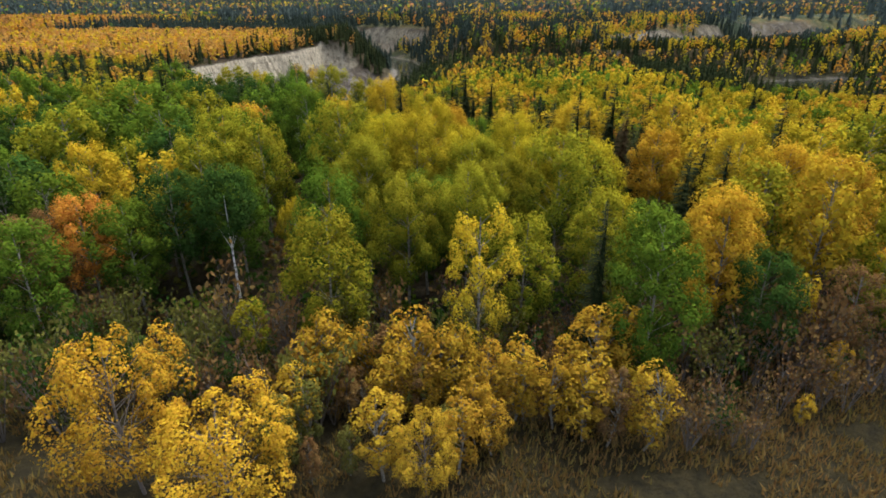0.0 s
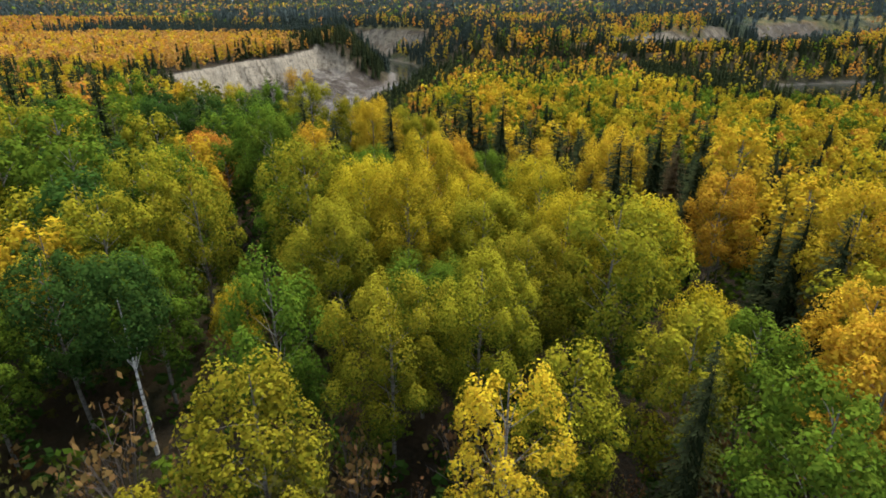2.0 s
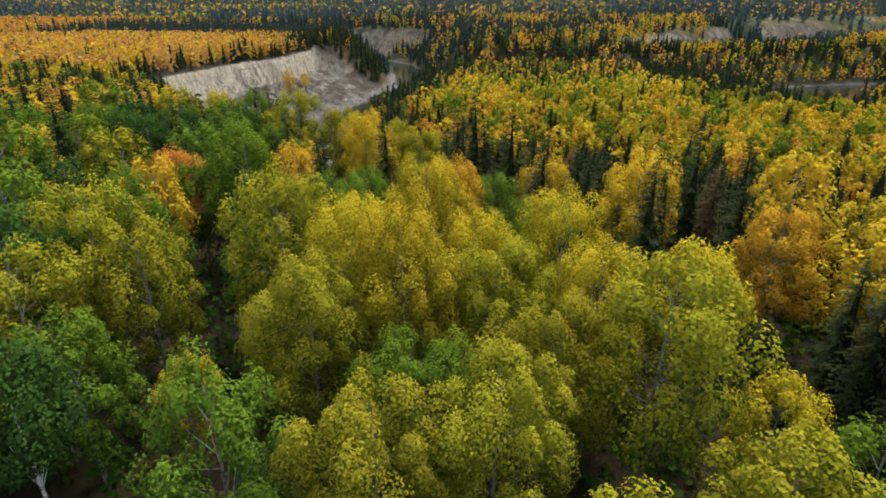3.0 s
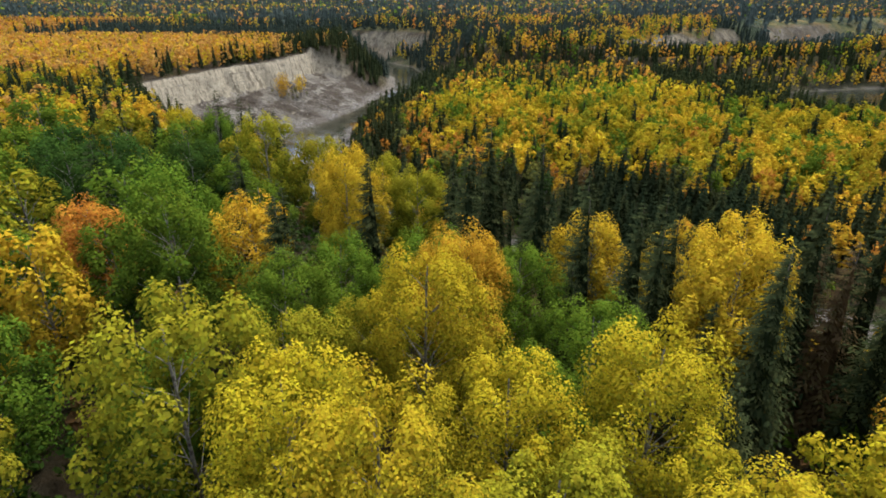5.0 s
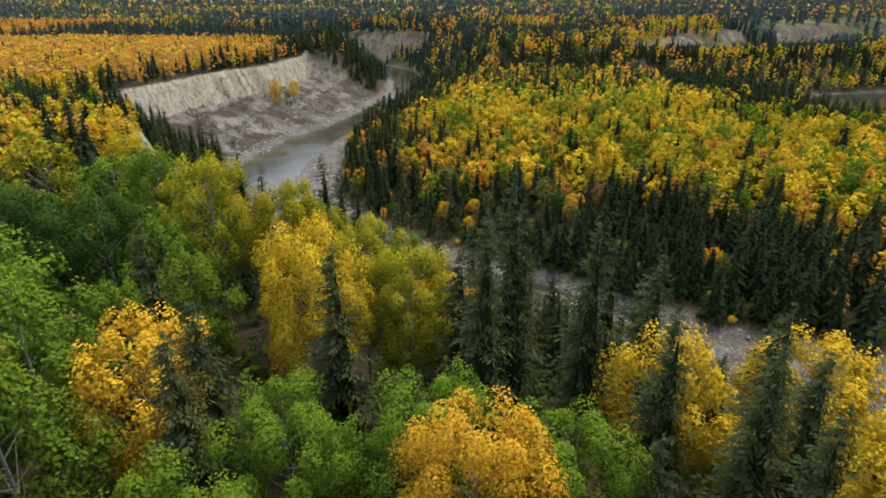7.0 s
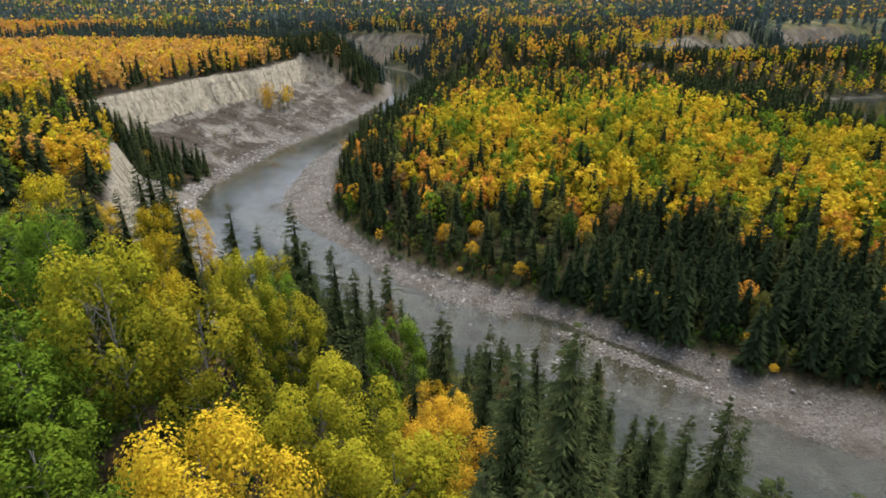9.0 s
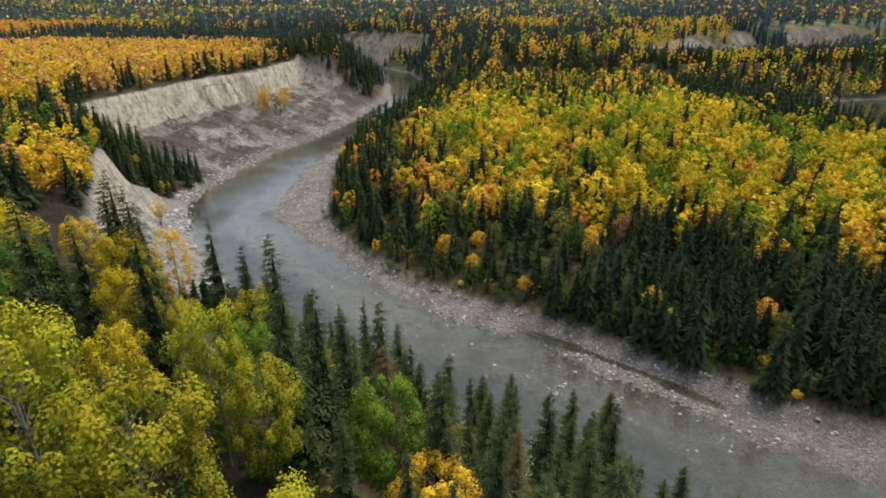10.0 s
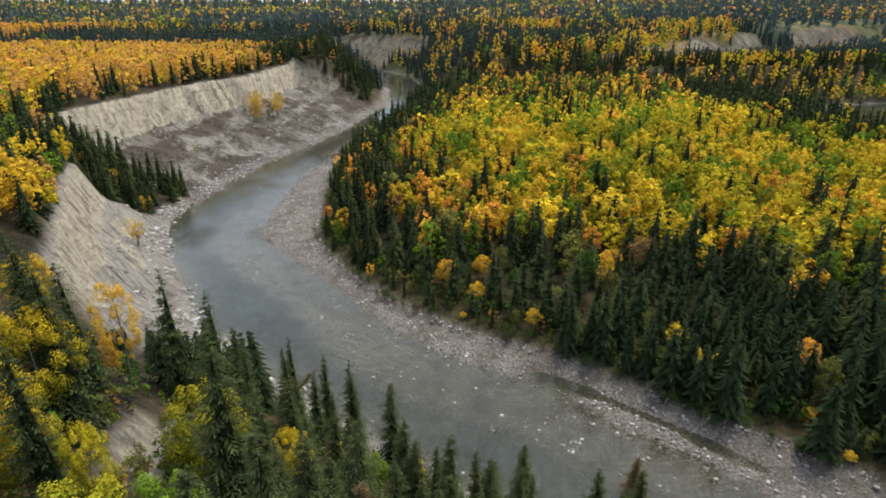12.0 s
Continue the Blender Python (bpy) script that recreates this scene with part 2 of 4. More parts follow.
def land(x, y):
    """Height of the ground, and how much of it is bare rock, gravel and wooded, at each place."""
    x, y = np.asarray(x, float), np.asarray(y, float)
    far = np.hypot(x, y)
    d, _ = edge_distance(x, y, FLOOR + BACK, True)
    dl, s = edge_distance(x, y, FLOOR)
    within_floor = inside(x, y, FLOOR + BACK)
    wob = ripple(x, y, 22, 3) * 3 + ripple(x, y, 9, 4) * 1.5
    # the upland
    top = 43.5 + 1.6 * ripple(x, y, 28, 29) * ramp(-x, 80, 120) - 8.5 * ramp(-x, 60, 150) * ramp(y, 120, 260) + 4 * ripple(x, y, 260, 5) * ramp(far, 350, 900)
    top = top - 8 * ramp(y, 520, 640) * ramp(x, -90, 0) * (1 - ramp(y, 800, 1000)) + 14 * ramp(far, 900, 2600) + 8 * ripple(x, y, 700, 6) * ramp(far, 900, 2200)
    dd = np.maximum(d + wob * ramp(d, 4, 20), 0)
    slope = profile(dd, [0, 6, 20, 35, 50, 65, 600], [0.6, 3.5, 14.5, 30, 41, 44, 100])
    # bare bluffs along the outer bend: a near one with a ramp of pale rock, then the tall scarp
    run = ripple(x * 0.3, y, 17, 17) * 4.5 + ripple(x * 0.4, y, 7, 7) * 1.8 + ripple(x * 0.6, y, 3.4, 8) * 1.0
    dn = np.maximum(d + run * 0.8 * ramp(d, 5, 15), 0)
    near_bluff = profile(dn, [0, 2, 8, 20, 21.2, 22, 23.6, 24.2, 25.6, 26.2, 31, 50], [0.5, 1.2, 5, 15.5, 19, 19.6, 24, 24.6, 28.6, 29.2, 32, 36])
    tall_bluff = profile(dn, [0, 5, 16, 28, 34, 54, 57, 57.8, 59.4, 60, 61.6, 62.2, 78], [0.5, 1.6, 4.5, 9.5, 10.2, 16, 18.5, 23.5, 24.3, 29.3, 30.2, 34, 36])
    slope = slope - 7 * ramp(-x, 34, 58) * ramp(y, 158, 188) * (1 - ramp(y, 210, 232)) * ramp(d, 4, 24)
    outer = (dl < d + 0.01)
    end = y + 0.85 * d + 0.5 * run
    wn = ramp(y, 207, 228) * (1 - ramp(end, 318, 330)) * outer * (x < 0)
    wt = ramp(y, 338, 352) * (1 - ramp(y, 560, 582)) * outer * (x < 0)
    gully = np.maximum(ramp(end, 318, 330) - ramp(y, 338, 352), 0) * (y < 360) * (y > 207) * outer * (x < 0)
    z = slope * (1 - wn - wt - gully) + near_bluff * wn + tall_bluff * wt
    z = z + gully * profile(dd, [0, 4, 10, 22, 45, 75, 600], [0.5, 1.6, 4, 12, 27, 36, 100])
    # the far bend's scarp
    wf = ramp(y, 800, 830) * ramp(x, -260, -220) * (1 - ramp(x, -30, 5))
    z = z * (1 - wf) + wf * profile(dn, [0, 6, 30, 36, 44, 500], [0.5, 3, 17, 32, 38, 90])
    z = np.minimum(z, top)
    z = z + (wn + wt) * ramp(d, 5, 14) * (ripple(x, y, 14, 28) * 1.1 + ripple(x * 0.35, y, 4.5, 18) * 1.0 + ripple(x * 0.5, y, 2.2, 19) * 0.7 + ripple(x, y, 1.7, 20) * 0.35) * (1 - ramp(dn, 58, 66))
    cliff = np.clip(wn * (1 - ramp(dn, 26.5, 29)) + wt * (1 - ramp(dn, 62.5, 66)) + wf * (1 - ramp(dn, 40, 46)) * np.maximum(ramp(dn, 22, 28), ripple(x, y, 22, 34) > -0.1), 0, 1)
    # a bare crumbling brow on the near bank
    brow = np.exp(-((x + 33 + 0.35 * (y - 163)) / 3.4) ** 2 - ((y - 163) / 11) ** 2)
    cliff = np.maximum(cliff, ramp(brow + 0.2 * ripple(x, y, 3, 35), 0.4, 0.6))
    z = z - 2.2 * ramp(brow, 0.2, 0.7) * ramp(x + 33 + 0.35 * (y - 163), -1.5, 1.0)
    # the distant valley
    d3, _ = edge_distance(x, y, FAR_VALLEY, True)
    in3 = inside(x, y, FAR_VALLEY)
    north = ramp(y - 0.78 * x, 490, 540)
    z3 = north * profile(d3, [0, 22, 28, 44, 600], [10, 24, 37, 42, 140]) + (1 - north) * profile(d3, [0, 120, 600], [9, 26, 140])
    z = np.where(in3, 6.0, np.minimum(z, np.where(within_floor, z, z3)))
    cliff = np.maximum(cliff, (~in3) * north * (1 - ramp(d3, 30, 38)) * (ripple(x, y, 60, 9) + 0.5 * ripple(x, y, 18, 39) > -0.45))
    # the valley floor: terrace, bar and bed
    on_terrace = inside(x, y, TERRACE)
    dg, _ = edge_distance(x, y, GREEN)
    rise = profile(dg, [0, 4, 15, 50, 90], [1.4, 2.6, 4.0, 8.0, 12.0])
    dv, _ = edge_distance(x, y, BAR)
    bar_zone = within_floor & ~on_terrace
    dge, sg = edge_distance(x, y, TERRACE, True)
    on_bar = bar_zone & inside(x, y, BAR + GREEN[::-1])
    bar = 0.25 + 1.1 * ramp(dv, 0, 9) * (1 - 0.5 * ramp(dge, 6, 0))
    # a thin backwater lies between the bar and the bank
    bar = bar - 1.15 * np.exp(-((dge - 5.5 - 1.5 * ripple(x, y, 17, 15)) / 2.0) ** 2) * ramp(x, 12, 26)
    bed = -0.08 - 1.25 * ramp(dl * 0.9, 1, 12) * ramp(dv, 3, 32) + 0.22 * ripple(x, y, 13, 10) + 0.15 * ripple(x, y, 5, 11)
    bed = bed + 0.85 * np.exp(-((dv - 11 - 5 * ripple(x, y, 30, 21)) / 9) ** 2) * ramp(y, 178, 205) * (1 - ramp(y, 300, 340))
    floor_z = np.where(on_terrace, np.minimum(rise, 0.8 + 0.5 * dge + 1.4), np.where(on_bar, bar + 0.10 * ripple(x, y, 4, 12), np.minimum(bed, -0.07)))
    z = np.where(within_floor, floor_z, z)
    gravel = np.where(bar_zone, 1.0, np.where(on_terrace, 1 - ramp(dge, 0.5, 4), (1 - ramp(d, 3, 9)) * outer * (y > 150)))
    wood = np.where(within_floor, on_terrace * 1.0, 1 - cliff)
    return z + np.where(within_floor, 0, 0.5 * ripple(x, y, 14, 13) * ramp(d, 5, 30)), cliff, gravel, wood, dge, d

# ---- mesh helpers ----
def mesh_of(name, verts, faces, material, tint=None):
    me = bpy.data.meshes.new(name)
    if len(verts):
        verts, faces = np.asarray(verts, np.float32), np.asarray(faces, np.int32)
        k = faces.shape[1]
        me.vertices.add(len(verts))
        me.vertices.foreach_set("co", verts.ravel())
        me.loops.add(faces.size)
        me.loops.foreach_set("vertex_index", faces.ravel())
        me.polygons.add(len(faces))
        me.polygons.foreach_set("loop_start", np.arange(0, faces.size, k, dtype=np.int32))
        if tint is not None:
            a = me.attributes.new("tint", "FLOAT_COLOR", "POINT")
            a.data.foreach_set("color", np.hstack([tint, np.ones((len(tint), 1))]).astype(np.float32).ravel())
        me.update(calc_edges=True)
    me.materials.append(material)
    return me


def scalar(me, name, values):
    me.attributes.new(name, "FLOAT", "POINT").data.foreach_set("value", np.asarray(values, np.float32).ravel())


def tube(path, radii, sides, verts, faces):
    """Adds a tapered tube along a path to lists of corners and quads."""
    path = np.asarray(path, float)
    start = len(verts)
    ang = np.arange(sides) * 2 * math.pi / sides
    for i, p in enumerate(path):
        way = path[min(i + 1, len(path) - 1)] - path[max(i - 1, 0)]
        way = way / max(np.linalg.norm(way), 1e-6)
        side = np.cross(way, (0.31, 0.95, 0.05) if abs(way[1]) < 0.9 else (1, 0, 0))
        side /= np.linalg.norm(side)
        other = np.cross(way, side)
        for a in ang:
            verts.append(tuple(p + radii[i] * (math.cos(a) * side + math.sin(a) * other)))
    for i in range(len(path) - 1):
        for j in range(sides):
            a, b = start + i * sides + j, start + i * sides + (j + 1) % sides
            faces.append((a, b, b + sides, a + sides))


def leaves(centres, size, rng, facing):
    """Small bent kite-shaped sprays, two triangles each, that face roughly outwards from their clump."""
    n = len(centres)
    nrm = facing + rng.normal(size=(n, 3)) * 0.3
    nrm /= np.linalg.norm(nrm, axis=1)[:, None]
    a = np.cross(nrm, rng.normal(size=(n, 3)))
    a /= np.maximum(np.linalg.norm(a, axis=1), 1e-6)[:, None]
    b = np.cross(nrm, a)
    s = size * rng.uniform(0.6, 1.35, (n, 1))
    bend = nrm * s * rng.uniform(-0.4, 0.1, (n, 1))
    v = np.stack([centres - a * s, centres + b * s * 0.62 + bend, centres + a * s, centres - b * s * 0.62 + bend], 1)
    return v.reshape(-1, 3), np.arange(4 * n).reshape(-1, 4)


# leaf colours
SPRUCE, SPRUCE_PALE = (0.023, 0.032, 0.014), (0.056, 0.064, 0.023)
# each kind of tree: colour low in the crown, shade included, and high
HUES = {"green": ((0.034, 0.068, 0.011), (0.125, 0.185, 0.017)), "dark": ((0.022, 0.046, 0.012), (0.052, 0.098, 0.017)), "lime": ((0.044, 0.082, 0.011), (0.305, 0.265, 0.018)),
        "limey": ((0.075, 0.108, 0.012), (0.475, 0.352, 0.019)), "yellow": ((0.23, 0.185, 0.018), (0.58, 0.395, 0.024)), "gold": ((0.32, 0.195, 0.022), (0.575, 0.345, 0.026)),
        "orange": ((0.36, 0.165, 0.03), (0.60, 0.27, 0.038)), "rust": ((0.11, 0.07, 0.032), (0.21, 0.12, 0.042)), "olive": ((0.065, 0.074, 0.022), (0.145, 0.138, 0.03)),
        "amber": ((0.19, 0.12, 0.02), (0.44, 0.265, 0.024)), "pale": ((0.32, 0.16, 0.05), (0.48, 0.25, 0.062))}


def crown_points(rng, high, low, reach, lobes, per, puff):
    """Leaves of a broad-leaved crown: upright, pointed lobes of leaf round the ends of the limbs, wound evenly round an egg
    shape. Gives the lobes' centres, and each leaf's place, facing and height in its lobe."""
    k = np.arange(lobes)
    t = np.clip((k + 0.5) / lobes + rng.normal(size=lobes) * 0.05, 0, 1)
    z = low + (high - low) * t
    wide = reach * np.where(t < 0.4, 0.55 + 0.45 * t / 0.4, np.sqrt(1 - 0.86 * np.clip((t - 0.4) / 0.6, 0, 1) ** 2.2)) * rng.uniform(0.82, 1.12, lobes)
    ang, r = k * 2.39996 + rng.normal(size=lobes) * 0.4, np.sqrt(rng.uniform(0.22, 1, lobes))
    mid = np.stack([np.cos(ang) * r * wide, np.sin(ang) * r * wide, z], 1)
    way = rng.normal(size=(lobes, per, 3))
    way = way / np.linalg.norm(way, axis=2)[..., None] + 0.5 * np.stack([np.cos(ang) * r, np.sin(ang) * r, 0.7 + 0 * r], 1)[:, None]
    way /= np.linalg.norm(way, axis=2)[..., None]
    big = puff * rng.uniform(0.65, 1.35, (lobes, 1, 1))
    up = way[..., 2:3]
    taper = np.concatenate([1 - 0.25 * np.maximum(up, 0), 1 - 0.25 * np.maximum(up, 0), 1.0 + 0.45 * np.maximum(up, 0)], 2)
    spread = way * taper * big * rng.uniform(0.72, 1.1, (lobes, per, 1))
    return mid, (mid[:, None] + spread).reshape(-1, 3), (way + (0, 0, 0.25)).reshape(-1, 3), up.ravel()


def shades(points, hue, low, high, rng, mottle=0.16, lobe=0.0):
    # leaves turn from the top; shade below and inside lobes is coloured in
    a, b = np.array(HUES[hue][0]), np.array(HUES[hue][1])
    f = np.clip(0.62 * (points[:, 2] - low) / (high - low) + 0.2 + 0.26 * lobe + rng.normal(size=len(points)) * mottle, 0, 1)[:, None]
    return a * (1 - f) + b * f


def broadleaf_meshes(seed, hue, tall, reach, clumps, per, size, puff, low=0.36, bare=0.0, bark=None, core=16):
    """Trunk with limbs, and crown, of an aspen, poplar or willow."""
    rng = np.random.RandomState(seed)
    mid, pts, way, up = crown_points(rng, tall - puff * 1.3, tall * low, reach - puff * 0.6, clumps, per, puff)
    verts, faces = [], []
    lean = rng.normal(size=2) * 0.25
    stem = [(lean[0] * math.sin(3 * f), lean[1] * math.sin(2.3 * f), tall * (0.8 if bark is BIRCH_BARK else 0.93) * f) for f in np.linspace(0, 1, 8)]
    stem = [(x - stem[0][0], y - stem[0][1], z) for x, y, z in stem]
    tube(stem, [tall * 0.0095 * (1 - 0.85 * f) + 0.012 for f in np.linspace(0, 1, 8)], 7, verts, faces)
    for m in mid[:: max(1, clumps // 26)] if bark is not BIRCH_BARK else mid[:6]:
        f = max(0.2, (m[2] - 0.5 * math.hypot(m[0], m[1]) - 0.5) / (tall * 0.93))
        k = min(int(f * 7), 6)
        a = np.array(stem[k]) + (np.array(stem[k + 1]) - np.array(stem[k])) * (f * 7 - k) if f < 0.98 else np.array(stem[7])
        bow = (a + m) / 2 + (0, 0, 0.25)
        tube([a, bow, m * (0.8, 0.8, 1)], [0.032, 0.018, 0.006], 4, verts, faces)
    keep = rng.rand(len(pts)) > bare
    pts, way, up = pts[keep], way[keep], up[keep]
    size = np.full((len(pts), 1), size)
    # larger sprays fill each lobe under its outer leaves, tinted darker for inner shade
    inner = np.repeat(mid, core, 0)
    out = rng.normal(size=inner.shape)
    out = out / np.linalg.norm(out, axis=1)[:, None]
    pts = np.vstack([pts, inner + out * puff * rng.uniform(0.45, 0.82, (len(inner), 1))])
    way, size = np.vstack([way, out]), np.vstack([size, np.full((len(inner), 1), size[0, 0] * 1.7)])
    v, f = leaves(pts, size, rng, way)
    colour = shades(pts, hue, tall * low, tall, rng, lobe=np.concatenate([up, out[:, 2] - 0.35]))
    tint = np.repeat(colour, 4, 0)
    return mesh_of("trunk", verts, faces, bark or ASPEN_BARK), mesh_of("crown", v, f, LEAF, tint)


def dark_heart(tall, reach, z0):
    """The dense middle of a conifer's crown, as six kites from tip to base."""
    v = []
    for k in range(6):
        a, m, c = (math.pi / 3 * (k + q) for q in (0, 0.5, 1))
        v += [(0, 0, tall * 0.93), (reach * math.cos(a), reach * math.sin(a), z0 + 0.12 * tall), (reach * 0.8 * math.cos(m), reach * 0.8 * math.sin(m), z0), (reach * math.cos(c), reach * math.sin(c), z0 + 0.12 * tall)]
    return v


def spruce_sprays(rng, tall, reach, whorls, around, twigs, heart, low=0.06):
    """Drooping, ragged boughs in whorls, each hung with narrow twigs, round a dense middle."""
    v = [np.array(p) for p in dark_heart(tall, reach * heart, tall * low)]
    # middle tinted darker than the boughs; twigs go lighter towards the tips
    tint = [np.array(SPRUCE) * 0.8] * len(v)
    for i in range(whorls):
        f = i / (whorls - 1)
        z = tall * (low + (1 - low) * f ** 0.92)
        length = reach * (1 - f) ** 0.66 * (0.9 + 0.2 * math.sin(i * 2.1)) + 0.15
        for j in range(max(4, int(around * (1 - 0.45 * f)))):
            ang = rng.uniform(0, 2 * math.pi)
            ln = length * rng.uniform(0.7, 1.2)
            out, side = np.array((math.cos(ang), math.sin(ang), 0)), np.array((-math.sin(ang), math.cos(ang), 0))
            root = np.array((0, 0, z + rng.uniform(-0.25, 0.25)))
            tip = root + out * ln + (0, 0, -ln * rng.uniform(0.1, 0.45) * (1 - 0.7 * f) + 0.18 * ln * f)
            c = np.array(SPRUCE) + (np.array(SPRUCE_PALE) - SPRUCE) * rng.uniform(0, 1)
            for k in range(twigs):
                g = (k + rng.uniform(0.3, 1)) / twigs
                b = root + (tip - root) * g
                s = 1 if k % 2 else -1
                size = (0.16 + 0.27 * ln * (1 - 0.6 * g)) * rng.uniform(0.7, 1.25) * (1.3 if twigs < 7 else 1)
                e = b + out * size * 0.8 + side * s * size * (0.7 if k < twigs - 1 else 0.1) + (0, 0, -rng.uniform(0.1, 0.5) * size)
                w = size * (0.17 if twigs > 6 else 0.2)
                m = (b + e) / 2 + (0, 0, 0.06 * size)
                across = out * s * 0.7 - side * 0.7
                v += [b, m + across * w, e, m - across * w + (0, 0, -0.15 * size)]
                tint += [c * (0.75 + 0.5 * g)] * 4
    v = np.array(v)
    return v, np.arange(len(v)).reshape(-1, 4), np.array(tint)


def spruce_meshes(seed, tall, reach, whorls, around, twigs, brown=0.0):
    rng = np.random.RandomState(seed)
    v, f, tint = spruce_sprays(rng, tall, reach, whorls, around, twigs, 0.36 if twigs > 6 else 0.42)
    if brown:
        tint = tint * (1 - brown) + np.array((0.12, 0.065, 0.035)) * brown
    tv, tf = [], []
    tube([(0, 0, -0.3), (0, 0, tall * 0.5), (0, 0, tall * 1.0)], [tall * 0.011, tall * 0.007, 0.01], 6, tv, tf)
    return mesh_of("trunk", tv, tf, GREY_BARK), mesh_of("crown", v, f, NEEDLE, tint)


LABELS = {"green": "tall aspen with still green leaves and a pale trunk", "dark": "round dark green balsam poplar", "lime": "aspen turning yellow-green from the top",
          "limey": "aspen with a bright yellow-green autumn crown", "yellow": "aspen in bright yellow autumn leaf", "gold": "aspen in deep golden autumn leaf",
          "amber": "young aspen in amber autumn leaf", "orange": "aspen in orange autumn leaf", "rust": "thin rusty brown leafed aspen", "olive": "dull olive leafed willow tree"}
MADE = {}


def stand(kind, hue, variant, x, y, z, scale, turn, wide=1.0, sink=0.25):
    """One tree of a kind, set on the ground; the first of each look is built, the others are copies of it."""
    variant = 0 if kind == "hero" else variant % 2 if kind in ("fine", "full") else variant
    key = (kind, hue, variant)
    m = Matrix.LocRotScale((x, y, z - sink), Euler((0, 0, turn)), (scale * wide, scale * wide, scale))
    if key in MADE:
        return copy_thing(MADE[key], m)
    seed = sum(ord(c) for c in kind + hue) * 7 + variant
    if kind == "fine":
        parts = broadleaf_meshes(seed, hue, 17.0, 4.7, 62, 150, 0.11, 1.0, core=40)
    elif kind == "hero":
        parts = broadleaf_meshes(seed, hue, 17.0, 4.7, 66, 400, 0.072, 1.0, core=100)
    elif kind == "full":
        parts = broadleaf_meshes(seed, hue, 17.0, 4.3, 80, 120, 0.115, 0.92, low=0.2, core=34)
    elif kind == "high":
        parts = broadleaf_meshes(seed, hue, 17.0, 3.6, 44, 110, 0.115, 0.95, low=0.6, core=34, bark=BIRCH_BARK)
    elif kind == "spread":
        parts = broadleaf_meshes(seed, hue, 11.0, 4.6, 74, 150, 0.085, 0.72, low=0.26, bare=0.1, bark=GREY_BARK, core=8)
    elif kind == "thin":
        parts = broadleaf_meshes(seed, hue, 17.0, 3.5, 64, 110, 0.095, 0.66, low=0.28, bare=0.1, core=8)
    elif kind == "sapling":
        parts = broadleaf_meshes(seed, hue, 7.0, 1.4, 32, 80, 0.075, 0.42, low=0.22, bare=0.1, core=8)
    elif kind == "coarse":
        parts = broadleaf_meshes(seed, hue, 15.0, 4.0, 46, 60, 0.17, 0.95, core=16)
    elif kind == "spruce":
        parts = spruce_meshes(seed, 17.0, 2.7, 34, 14, 8, 0.55 if hue == "brown" else 0.0)
    else:
        parts = spruce_meshes(seed, 16.0, 2.9, 20, 10, 5, 0.5 if hue == "brown" else 0.0)
    spruce = kind.startswith("spruce")
    ob = new("spruce_tree" if spruce else "young_aspen" if kind == "sapling" else "aspen_tree")
    for me in parts:
        child = new(me.name, me)
        child.parent = ob
    if spruce:
        tagged(ob, "spruce with browning dead needles" if hue == "brown" else "dark green narrow pointed spruce tree", "tree", "spruces of the woods")
    else:
        tagged(ob, "tall aspen with a long bare white trunk" if kind == "high" else LABELS[hue] if kind not in ("sapling", "thin") else ("tall thinly leaved aspen with " if kind == "thin" else "slender young aspen with ") + hue + " leaves", "tree", "young aspens at the wood's edge" if kind == "sapling" else "aspens of the woods")
    ob.matrix_basis = m
    MADE[key] = ob
    return ob


# ---- ground: one sheet to the horizon ----
def steps(*spans):
    out = []
    for a, b, n in spans:
        out += list(np.linspace(a, b, n, endpoint=False))
    return np.array(out + [spans[-1][1]])


